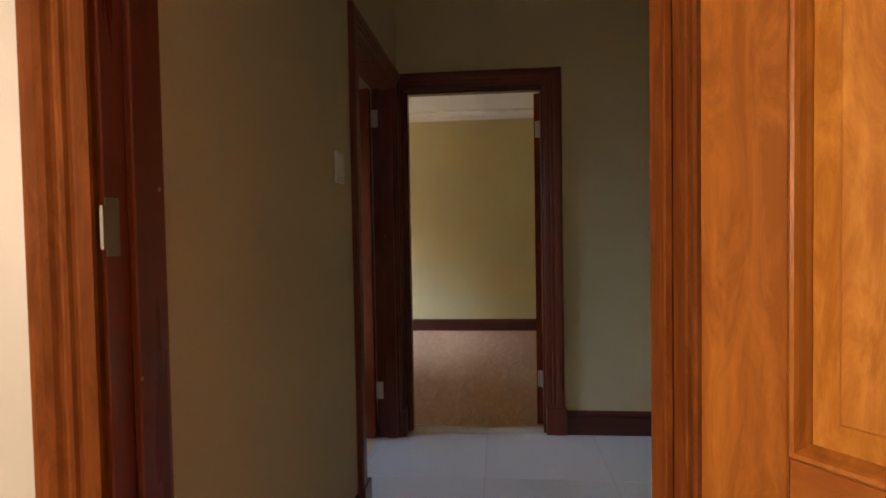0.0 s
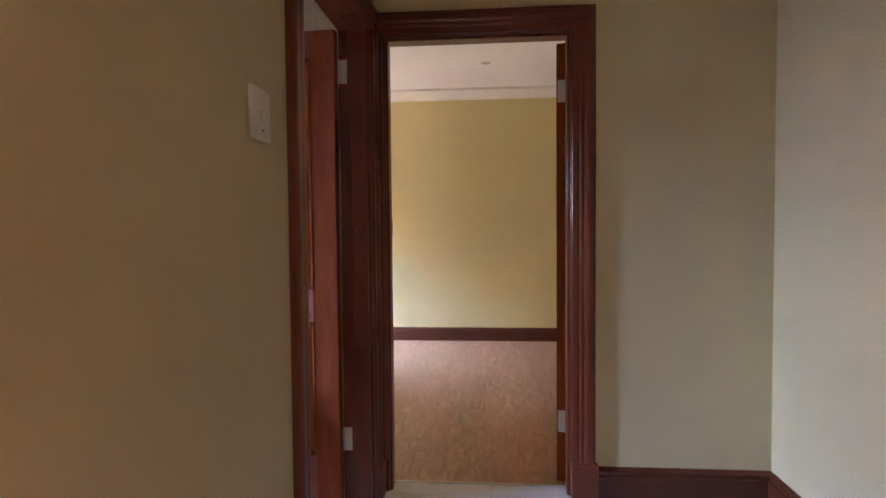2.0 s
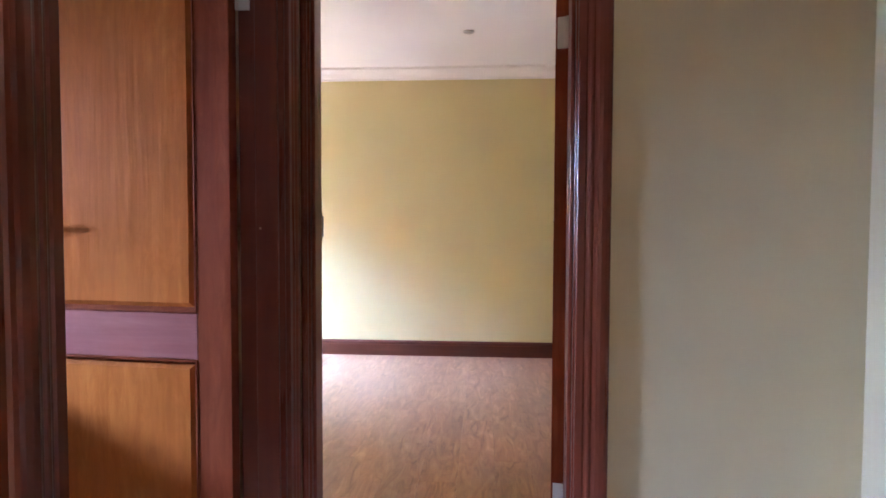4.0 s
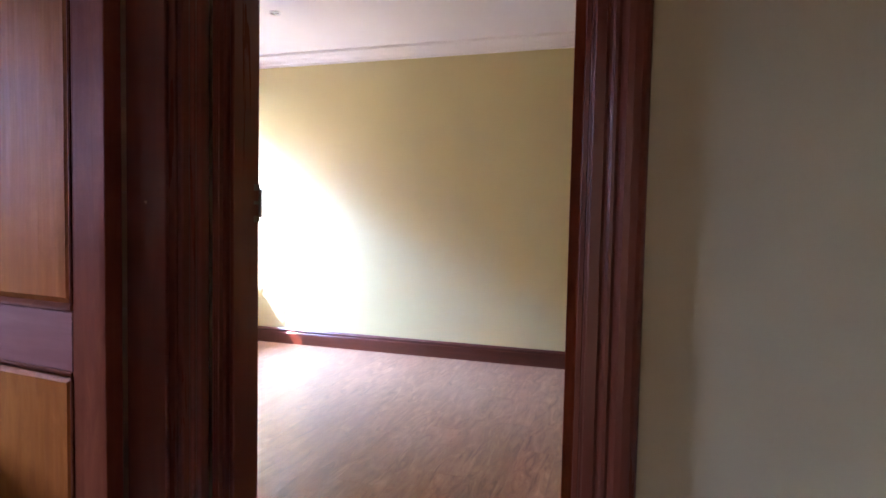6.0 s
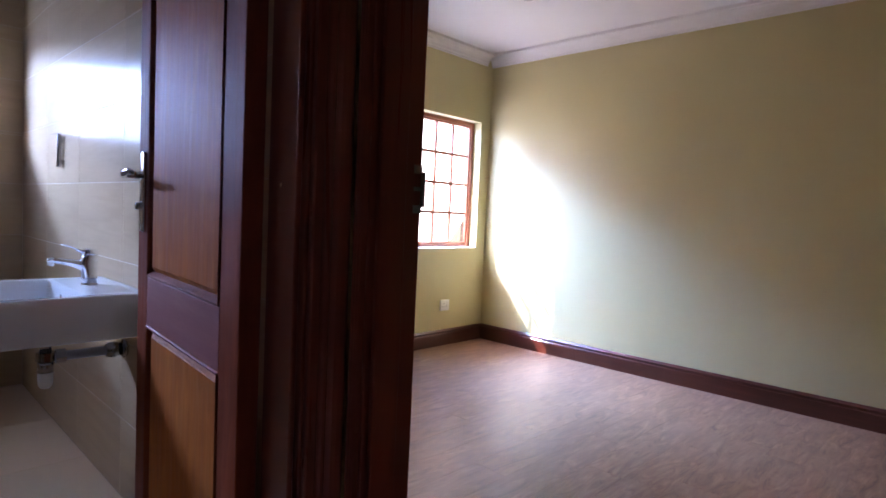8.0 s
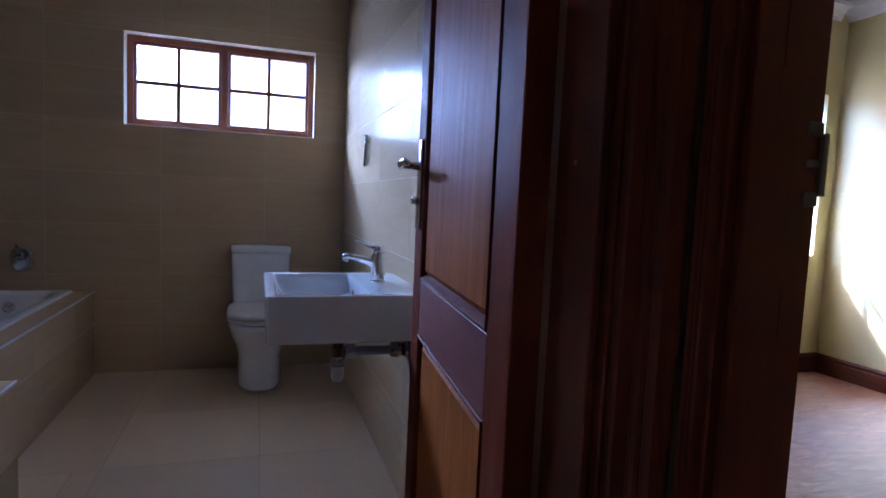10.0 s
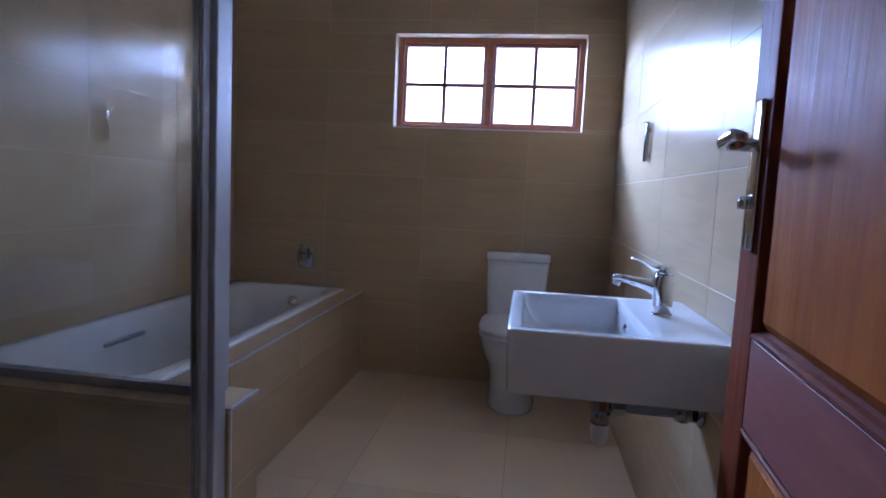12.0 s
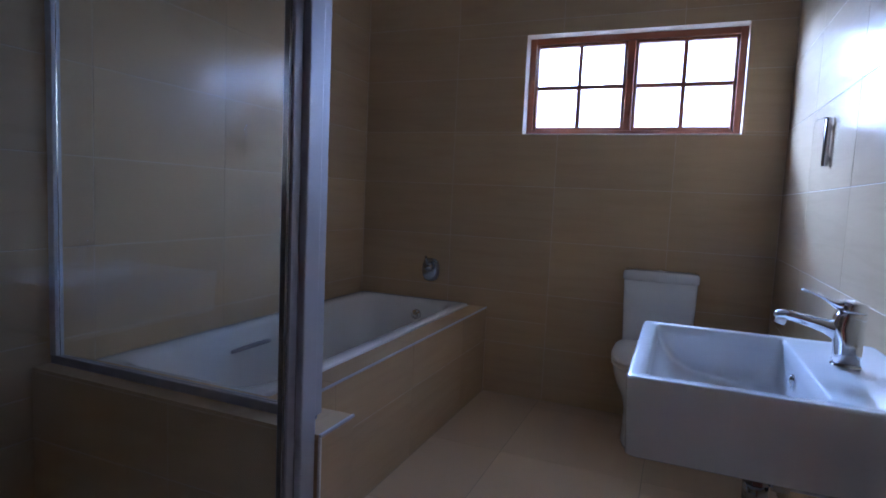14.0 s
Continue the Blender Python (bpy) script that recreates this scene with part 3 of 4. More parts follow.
# ---- windows ----
def window(name, face_x, opening, label, columns, rows, sashes):
    """A wooden casement window in a west wall: frame, sashes, glazing bars and panes."""
    ya, yb, za, zb = opening
    w = thing(name, pose(0, 0, 0), label, "window", kind="structure")
    xo, xi = face_x - 0.035, face_x + 0.025
    f = 0.034
    part("window_frame", box((xo, ya, za), (xi, ya + f, zb), 0.003), SASH_Z, w)
    part("window_frame", box((xo, yb - f, za), (xi, yb, zb), 0.003), SASH_Z, w)
    part("window_frame", box((xo, ya + f, za), (xi, yb - f, za + f), 0.003), SASH_Y, w)
    part("window_frame", box((xo, ya + f, zb - f), (xi, yb - f, zb), 0.003), SASH_Y, w)
    mw = 0.040
    span = (yb - ya - 2 * f - (sashes - 1) * mw) / sashes
    for s in range(1, sashes):
        ym = ya + f + s * span + (s - 1) * mw
        part("mullion", box((xo, ym, za + f), (xi, ym + mw, zb - f), 0.003), SASH_Z, w)
    for s in range(sashes):
        a = ya + f + s * (span + mw)
        b = a + span
        g = 0.016
        sash = part("sash", box((xo + 0.012, a + 0.001, za + f), (xi - 0.012, a + g, zb - f), 0.003), SASH_Z, w)
        part("sash_stile", box((xo + 0.012, b - g, za + f), (xi - 0.012, b - 0.001, zb - f), 0.003), SASH_Z, sash)
        part("sash_rail", box((xo + 0.012, a + g, za + f), (xi - 0.012, b - g, za + f + g), 0.003), SASH_Y, sash)
        part("sash_rail", box((xo + 0.012, a + g, zb - f - g), (xi - 0.012, b - g, zb - f), 0.003), SASH_Y, sash)
        ia, ib, ja, jb = a + g, b - g, za + f + g, zb - f - g
        t = 0.011
        for k in range(1, columns):
            yc = ia + (ib - ia) * k / columns
            part("glazing_bar", box((xo + 0.018, yc - t, ja), (xi - 0.016, yc + t, jb), 0.002), SASH_Z, sash)
        for k in range(1, rows):
            zc = ja + (jb - ja) * k / rows
            part("glazing_bar", box((xo + 0.019, ia, zc - t), (xi - 0.017, ib, zc + t), 0.002), SASH_Y, sash)
        for c in range(columns):
            for r in range(rows):
                p = part("pane", box((xo + 0.027, ia + (ib - ia) * c / columns + 0.005, ja + (jb - ja) * r / rows + 0.005),
                                     (xo + 0.031, ia + (ib - ia) * (c + 1) / columns - 0.005, ja + (jb - ja) * (r + 1) / rows - 0.005)), GLASS, sash)
                p.visible_shadow = False
    return w


window("window_1", -3.395, BATH_WIN, "high wooden bathroom window of two four-pane sashes", 2, 2, 2)
window("window_2", -2.665, BED_WIN, "wooden cottage-pane bedroom casement with bright daylight", 3, 4, 1)
for nm, lo, hi in (("window_sill", (-3.372, BATH_WIN[0] + 0.001, BATH_WIN[2] - 0.0), (-3.288, BATH_WIN[1] - 0.001, BATH_WIN[2] + 0.006)),
                   ("window_sill", (-2.642, BED_WIN[0] + 0.001, BED_WIN[2]), (-2.556, BED_WIN[1] - 0.001, BED_WIN[2] + 0.006))):
    tagged(put(box(lo, hi, 0.002), nm, CORNICE), "white plastered sill in the window reveal", "window sill", kind="structure")


# ---- hall fittings ----
sw = thing("light_switch", pose(0.0, -1.2855, 1.441), "white plastic three-gang light switch on the hall wall", "light switch")
plate = part("plate", box((0.0, -0.0515, -0.057), (0.009, 0.0515, 0.057), 0.003, 2), PLASTIC, sw, "", True)
part("surround", box((0.0085, -0.030, -0.040), (0.0115, 0.030, 0.040), 0.001), PLASTIC, sw)
for z in (0.022, 0.0, -0.022):
    bm = box((-0.003, -0.011, -0.008), (0.004, 0.011, 0.008), 0.001)
    bmesh.ops.rotate(bm, verts=bm.verts, matrix=Matrix.Rotation(radians(6), 3, "Y"))
    bmesh.ops.translate(bm, verts=bm.verts, vec=(0.0125, 0, z))
    part("rocker", bm, PLASTIC, sw)
part("mark", box((0.0114, -0.006, -0.037), (0.0119, 0.006, -0.034)), DARK, plate, "small dark maker's mark")

so = thing("wall_socket", pose(-2.56, 2.948, 0.352), "white plastic wall socket low on the bedroom wall", "socket")
plate = part("plate", box((0.0, -0.055, -0.048), (0.009, 0.055, 0.048), 0.003, 2), PLASTIC, so, "", True)
part("rocker", box((0.009, 0.018, -0.02), (0.013, 0.034, 0.02), 0.001), PLASTIC, so)
for dy, dz in ((-0.012, 0.016), (-0.026, -0.012), (0.002, -0.012)):
    part("pin_hole", rod((0.0085, dy, dz), (0.0095, dy, dz), 0.004, seg=12), DARK, plate)

for k, (dx, dy) in enumerate(((0.467, 2.49), (-1.478, 2.485))):
    dl = thing("downlight", pose(dx, dy, TOP), "small round recessed ceiling spotlight, switched off", "ceiling light", "bedroom ceiling spotlights")
    rings = [outline(0, 0, r, r, z, 2, 28) for r, z in ((0.043, 0.0), (0.043, -0.004), (0.038, -0.007), (0.030, -0.006), (0.028, 0.0), (0.026, 0.0))]
    part("rim", loft(rings, (False, False)), STEEL, dl, "brushed steel ring", True)
    part("lens", loft([outline(0, 0, 0.028, 0.028, -0.0008, 2, 28), outline(0, 0, 0.012, 0.012, -0.003, 2, 28)]), LENS, dl, "", True)


# ---- bathroom: bath, half wall, shower screen ----
HALF_X = (-1.431, -1.275)
HALF_Y = -1.153
BATH_FRONT = -1.392
DECK = 0.498
hw = tagged(put(box((HALF_X[0] + 0.0014, -2.24, 0), (HALF_X[1] - 0.0014, HALF_Y - 0.0014, 0.5316)), "half_wall", GROUT), "low tiled half wall between bath and shower", "half wall", kind="structure")
bs = tagged(put(box((-3.30, BATH_FRONT - 0.03, 0), (HALF_X[0] + 0.0014, BATH_FRONT - 0.0014, DECK - 0.0014)), "bath_surround", GROUT), "beige tiled surround boxing in the bath", "bath surround", kind="structure")
part("core", box((-3.30, -1.56, DECK - 0.03), (HALF_X[0] + 0.0014, BATH_FRONT - 0.03, DECK - 0.0014)), GROUT, bs)

# thin metal edge strips of the tiling
part("edge_trim", box((-3.288, BATH_FRONT - 0.004, DECK - 0.0055), (HALF_X[0] - 0.001, BATH_FRONT + 0.0025, DECK + 0.0015), 0.0006), ALU, bs, "thin metal tile edge strip")
part("edge_trim", box((HALF_X[0], HALF_Y - 0.004, 0.527), (HALF_X[1] + 0.001, HALF_Y + 0.0025, 0.5345), 0.0006), ALU, hw, "thin metal tile edge strip")
part("edge_trim", box((HALF_X[1] - 0.004, HALF_Y - 0.004, 0.001), (HALF_X[1] + 0.0025, HALF_Y + 0.003, 0.5265), 0.0006), PLASTIC, hw, "thin metal tile edge strip")

# bathtub: rim, bowl and fittings
tub_c = ((-3.285 - 1.44) / 2, (-2.225 - 1.497) / 2)
hx, hy = (3.285 - 1.44) / 2, (2.225 - 1.497) / 2
tub = thing("bathtub", pose(tub_c[0], tub_c[1], 0), "built-in white enamelled bathtub with chrome grips", "bathtub")
S = 72
rings = [outline(0, 0, hx - 0.004, hy - 0.004, DECK - 0.02, 40, S), outline(0, 0, hx, hy, DECK + 0.004, 40, S), outline(0, 0, hx, hy, DECK + 0.009, 40, S), outline(0, 0, hx - 0.006, hy - 0.006, DECK + 0.013, 30, S),
         outline(0, 0, hx - 0.055, hy - 0.05, DECK + 0.013, 12, S), outline(0, 0, hx - 0.068, hy - 0.062, DECK + 0.006, 9, S), outline(0, 0, hx - 0.080, hy - 0.072, DECK - 0.01, 8, S),
         outline(-0.03, 0, hx - 0.15, hy - 0.09, DECK - 0.16, 6, S), outline(-0.06, 0, hx - 0.23, hy - 0.105, DECK - 0.30, 5, S),
         outline(-0.08, 0, hx - 0.30, hy - 0.13, DECK - 0.355, 4, S), outline(-0.10, 0, hx - 0.42, hy - 0.19, DECK - 0.375, 3, S)]
part("tub", loft(rings, (False, True)), ACRYLIC, tub, "", True)
ox = -3.155 - tub_c[0]
bm = rod((ox, 0.085, 0.435), (ox + 0.02, 0.085, 0.432), 0.030, 0.027, 28)
add_rod(bm, (ox + 0.018, 0.085, 0.432), (ox + 0.034, 0.085, 0.430), 0.017, 0.014, 20)
part("overflow", bm, CHROME, tub, "round chrome overflow", True)
gx = -2.14 - tub_c[0]
part("grip", tube([(gx - 0.11, -0.262, 0.418), (gx - 0.10, -0.235, 0.43), (gx - 0.06, -0.222, 0.436), (gx + 0.06, -0.222, 0.436), (gx + 0.10, -0.235, 0.43), (gx + 0.11, -0.262, 0.418)],
                  [0.008, 0.009, 0.010, 0.010, 0.009, 0.008]), STEEL_DARK, tub, "chrome grip handle", True)
part("waste", rod((-0.62, 0.0, 0.1235), (-0.62, 0.0, 0.128), 0.032, 0.03, 28), CHROME, tub, "", True)

mx = thing("bath_mixer", pose(-3.29, -1.755, 0.695), "round chrome bath mixer plate with lever on the tiled wall", "bath mixer")
part("plate", loft([[(x, y, z) for y, z, _ in outline(0, -0.01, r, r * 1.25, 0, 2.6, 32)] for x, r in ((0.0, 0.056), (0.006, 0.056), (0.010, 0.050), (0.012, 0.03))]), CHROME_DIM, mx, "", True)
part("body", rod((0.010, 0, 0.012), (0.048, 0, 0.012), 0.027, 0.024, 28), CHROME_DIM, mx, "", True)
part("lever", tube([(0.040, 0, 0.016), (0.055, 0, 0.03), (0.075, 0, 0.058), (0.085, 0, 0.078)], [(0.012, 0.008), (0.011, 0.008), (0.009, 0.006), (0.007, 0.004)]), CHROME_DIM, mx, "", True)

# shower screen: panel along the room and return panel on the half wall
ss = thing("shower_screen", pose(0, 0, 0), "glass shower screen in a satin aluminium frame", "shower screen")
SH = 1.95
part("corner_post", box((-1.268, -1.218, 0.016), (-1.212, -1.162, SH), 0.004, 2), ALU, ss, "satin aluminium corner post")
part("post_cover", box((-1.2765, -1.206, 0.535), (-1.2685, -1.174, SH), 0.002), ALU, ss)
part("door_stile", box((-1.203, -1.206, 0.03), (-1.172, -1.174, SH - 0.01), 0.003), STEEL_DARK, ss, "darker aluminium door stile")
part("seal", box((-1.2118, -1.200, 0.03), (-1.2032, -1.180, SH - 0.01)), RUBBER, ss, "dark rubber seal")
part("seal", box((-1.1718, -1.196, 0.06), (-1.164, -1.184, SH - 0.04)), RUBBER, ss, "dark rubber seal")
part("wall_channel", box((-0.165, -1.206, 0.016), (-0.140, -1.174, SH), 0.002), ALU, ss)
part("bottom_rail", box((-1.171, -1.206, 0.016), (-0.166, -1.174, 0.056), 0.002), ALU, ss)
part("top_rail", box((-1.171, -1.206, SH - 0.04), (-0.166, -1.174, SH), 0.002), ALU, ss)
g1 = part("glass_panel", box((-1.163, -1.1795, 0.057), (-0.167, -1.1745, SH - 0.041)), SHOWER_GLASS, ss, "clear shower glass")
g1.visible_shadow = False
part("sill_rail", box((-1.360, -2.228, 0.533), (-1.332, -1.220, 0.5605), 0.002), STEEL_DARK, ss)
part("top_rail", box((-1.362, -2.228, SH - 0.03), (-1.330, -1.220, SH), 0.002), ALU, ss)
part("wall_channel", box((-1.362, -2.2285, 0.5605), (-1.330, -2.200, SH - 0.031), 0.002), ALU, ss)
part("return_stile", box((-1.340, -1.2185, 0.5605), (-1.269, -1.194, SH - 0.031), 0.002), ALU, ss)
g2 = part("glass_panel", box((-1.349, -2.199, 0.561), (-1.343, -1.220, SH - 0.032)), SHOWER_GLASS, ss, "clear shower glass")
g2.visible_shadow = False
tagged(put(box((-1.275, -1.200, 0.0), (-0.13, -1.128, 0.016), 0.003), "shower_kerb", TILE_FLOOR), "low beige shower kerb on the floor", "kerb", kind="structure")

# toilet
wc = thing("toilet", pose(-3.29, -0.456, 0), "white close-coupled porcelain toilet against the tiled wall", "toilet")


def wcring(xa, xb, half, z, power=3.0, seg=44):
    """A ring flat towards the wall and rounded to the front."""
    ring = []
    xm = xa + (xb - xa) * 0.5
    for k in range(seg):
        a = 2 * math.pi * k / seg
        c, s = math.cos(a), math.sin(a)
        p = 2.3 if c > 0 else power + 4
        ring.append((xm + (xb - xm) * math.copysign(abs(c) ** (2 / p), c), half * math.copysign(abs(s) ** (2 / p), s), z))
    return ring


part("pan", loft([wcring(0.03, 0.50, 0.125, 0.0), wcring(0.03, 0.51, 0.128, 0.02), wcring(0.03, 0.50, 0.122, 0.09), wcring(0.02, 0.51, 0.124, 0.18), wcring(0.02, 0.55, 0.140, 0.25),
                  wcring(0.02, 0.595, 0.165, 0.31), wcring(0.02, 0.615, 0.176, 0.36), wcring(0.02, 0.62, 0.178, 0.392), wcring(0.02, 0.61, 0.172, 0.398)]), PORCELAIN, wc, "", True)
part("seat", loft([wcring(0.185, 0.612, 0.172, 0.402), wcring(0.18, 0.622, 0.180, 0.407), wcring(0.18, 0.622, 0.180, 0.418), wcring(0.185, 0.616, 0.175, 0.422)]), PLASTIC, wc, "white toilet seat", True)
part("seat_lid", loft([wcring(0.18, 0.616, 0.175, 0.426), wcring(0.175, 0.624, 0.182, 0.430), wcring(0.175, 0.624, 0.182, 0.446), wcring(0.18, 0.612, 0.172, 0.456), wcring(0.20, 0.56, 0.13, 0.461)]), PLASTIC, wc, "closed white toilet lid", True)
cistern = part("cistern", loft([outline(0.085, 0, 0.080, 0.155, 0.392, 9), outline(0.085, 0, 0.083, 0.160, 0.42, 9), outline(0.086, 0, 0.084, 0.168, 0.60, 9), outline(0.086, 0, 0.084, 0.172, 0.752, 9)]), PORCELAIN, wc, "", True)
part("cistern_lid", loft([outline(0.088, 0, 0.086, 0.174, 0.755, 9), outline(0.088, 0, 0.088, 0.178, 0.760, 9), outline(0.088, 0, 0.088, 0.178, 0.788, 9), outline(0.088, 0, 0.082, 0.172, 0.800, 9), outline(0.088, 0, 0.05, 0.12, 0.803, 9)]), PORCELAIN, cistern, "white porcelain cistern lid", True)
part("flush_button", loft([outline(0.088, 0, r, r, z, 2, 28) for r, z in ((0.024, 0.801), (0.024, 0.808), (0.020, 0.811), (0.006, 0.8115))]), CHROME, cistern, "round chrome flush button", True)

# basin: rectangular bowl hung on the wall
bx0, bx1, by0, by1, bz0, bz1 = -1.715, -1.172, -0.455, 0.047, 0.676, 0.825
ba = thing("wash_basin", pose(0, 0, 0), "white rectangular wall-hung porcelain wash basin", "basin")
rb = 0.008
cx, cy, ax, ay = (bx0 + bx1) / 2, (by0 + by1) / 2, (bx1 - bx0) / 2, (by1 - by0) / 2
ix0, ix1, iy0, iy1 = bx0 + 0.032, bx1 - 0.030, by0 + 0.032, -0.140
jx, jy, kx, ky = (ix0 + ix1) / 2, (iy0 + iy1) / 2, (ix1 - ix0) / 2, (iy1 - iy0) / 2
S = 96
rings = [outline(cx, cy, ax - 0.03, ay - 0.03, bz0, 40, S), outline(cx, cy, ax - 0.012, ay - 0.012, bz0 + 0.001, 40, S), outline(cx, cy, ax - 0.006, ay - 0.006, bz0 + 0.006, 40, S), outline(cx, cy, ax, ay, bz1 - 0.006, 40, S),
         outline(cx, cy, ax - 0.001, ay - 0.001, bz1 - 0.002, 40, S), outline(cx, cy, ax - 0.004, ay - 0.004, bz1, 38, S), outline(cx, cy, ax - 0.010, ay - 0.010, bz1, 36, S),
         outline(jx, jy, kx + 0.004, ky + 0.004, bz1, 26, S), outline(jx, jy, kx - 0.002, ky - 0.002, bz1 - 0.004, 24, S)]
for f, dz in ((0.0, 0.03), (0.1, 0.055), (0.26, 0.08), (0.5, 0.098), (0.8, 0.105)):
    rings.append(outline(jx, jy + f * 0.055, kx - 0.006 - f * 0.03, ky - 0.006 - f * 0.075, bz1 - dz, 20 - 15 * f, S))
bowl = part("bowl", loft(rings), PORCELAIN, ba, "", True)
tx = -1.475
part("overflow", tube([(tx, -0.1485, 0.792), (tx, -0.1500, 0.780), (tx, -0.1485, 0.768)], [0.006, 0.009, 0.006]), CHROME, ba, "small chrome overflow slot", True)
part("waste", rod((jx, jy + 0.04, bz1 - 0.1055), (jx, jy + 0.04, bz1 - 0.100), 0.024, 0.021, 24), CHROME, bowl, "round chrome waste", True)

tp = thing("basin_mixer", pose(tx, -0.064, bz1) @ Matrix.Scale(0.9, 4), "chrome single-lever mixer tap on the basin", "tap")
part("base_ring", loft([outline(0, 0, a, r, z, 3.2, 36) for a, r, z in ((0.0275, 0.0285, 0.0), (0.0275, 0.0285, 0.002), (0.0262, 0.0272, 0.0035))]), CHROME, tp, "", True)
part("body", loft([outline(0, y, a, r, z, 3.4, 40) for a, r, z, y in ((0.0258, 0.0265, 0.003, 0.0), (0.0252, 0.0265, 0.03, 0.0), (0.0248, 0.0275, 0.055, -0.001), (0.0245, 0.031, 0.08, -0.004),
                                                                 (0.0245, 0.031, 0.095, -0.003), (0.0242, 0.0285, 0.110, 0.0), (0.0235, 0.0265, 0.1185, 0.002))]), CHROME, tp, "", True)
spout = part("spout", tube([(0, 0.000, 0.074), (0, -0.022, 0.078), (0, -0.046, 0.085), (0, -0.075, 0.092), (0, -0.104, 0.098), (0, -0.126, 0.101), (0, -0.138, 0.099), (0, -0.143, 0.094)],
                   [(0.0205, 0.030), (0.0200, 0.024), (0.0190, 0.017), (0.0180, 0.0135), (0.0170, 0.012), (0.0160, 0.0115), (0.0145, 0.010), (0.011, 0.006)]), CHROME, tp, "", True)
part("aerator", rod((0, -0.130, 0.092), (0, -0.134, 0.079), 0.0115, 0.0115), STEEL, spout, "", True)
part("cap", loft([outline(0, y, a, r, z, 2.8, 36) for a, r, z, y in ((0.0235, 0.0260, 0.1195, 0.002), (0.0245, 0.0270, 0.122, 0.002), (0.0245, 0.0270, 0.136, 0.003), (0.022, 0.0235, 0.141, 0.005))]), CHROME, tp, "", True)
part("lever", tube([(0, 0.020, 0.136), (0, 0.004, 0.137), (0, -0.014, 0.133), (0, -0.028, 0.134), (0, -0.042, 0.141), (0, -0.058, 0.150), (0, -0.076, 0.157), (0, -0.092, 0.160), (0, -0.097, 0.1595)],
                   [(0.016, 0.004), (0.020, 0.009), (0.0195, 0.013), (0.0175, 0.010), (0.0155, 0.0065), (0.0145, 0.005), (0.0135, 0.0042), (0.012, 0.0035), (0.008, 0.002)]), CHROME, tp, "", True)

tr = thing("basin_trap", pose(0, 0, 0), "chrome bottle trap and wall pipe under the basin", "pipe")
px, py = -1.43, -0.205
part("tail_pipe", rod((px, py, 0.600), (px, py, 0.676), 0.018), CHROME_DIM, tr, "", True)
part("trap_nut", rod((px, py, 0.575), (px, py, 0.604), 0.029, seg=10), CHROME_DIM, tr)
part("trap_body", rod((px, py, 0.535), (px, py, 0.576), 0.024), CHROME_DIM, tr, "", True)
part("trap_cup", loft([outline(px, py, r, r, z, 2, 24) for r, z in ((0.0225, 0.537), (0.0225, 0.51), (0.021, 0.492), (0.014, 0.480), (0.004, 0.478))]), PLASTIC, tr, "white plastic trap cup", True)
part("wall_pipe", rod((px, py + 0.02, 0.585), (px, 0.047, 0.585), 0.0165), STEEL_DARK, tr, "", True)
part("pipe_nut", rod((px, py + 0.028, 0.585), (px, py + 0.058, 0.585), 0.025, seg=8), CHROME_DIM, tr)
part("valve_body", rod((px, -0.02, 0.585), (px, 0.03, 0.585), 0.024, seg=20), CHROME_DIM, tr, "", True)
part("valve_knob", rod((px, 0.0, 0.560), (px, 0.0, 0.612), 0.015, 0.017, 16), CHROME_DIM, tr, "", True)
part("wall_flange", rod((px, 0.038, 0.585), (px, 0.0475, 0.585), 0.036, 0.030, 28), CHROME_DIM, tr, "", True)

# vertical rail holder beside the basin
hk = thing("towel_hook", pose(-2.385, 0.05, 1.36), "slim vertical chrome towel hook on the tiled wall", "hook")
part("bar", box((-0.012, -0.022, -0.080), (0.012, -0.005, 0.080), 0.004, 2), CHROME_DIM, hk, "", True)
part("stem", rod((0, -0.010, -0.055), (0, 0.001, -0.055), 0.009), CHROME_DIM, hk, "", True)
part("stem", rod((0, -0.010, 0.045), (0, 0.001, 0.045), 0.009), CHROME_DIM, hk, "", True)
part("tip", loft([[(-0.009, -0.026, 0.0795), (0.009, -0.026, 0.0795), (0.009, -0.014, 0.0795), (-0.009, -0.014, 0.0795)], [(-0.006, -0.050, 0.068), (0.006, -0.050, 0.068), (0.006, -0.047, 0.071), (-0.006, -0.047, 0.071)]]), CHROME_DIM, hk)


# ---- outside ----
def ground_paint():
    m = Mat("garden_ground", 0.9)
    n = m.noise(m.co, 0.8, 5)
    m.colour(m.ramp(n, (0.3, (0.10, 0.13, 0.04)), (0.6, (0.22, 0.20, 0.10)), (0.8, (0.34, 0.28, 0.18))))
    return m.m


tagged(put(box((-600, -600, -0.35), (600, 600, -0.14)), "ground", ground_paint()), "dry garden ground outside the house", "ground", kind="structure")
LEAF = plain("leaf_green", (0.055, 0.11, 0.03), 0.5, wear=0.5)
BARK = plain("bark", (0.12, 0.085, 0.06), 0.9, wear=0.4)


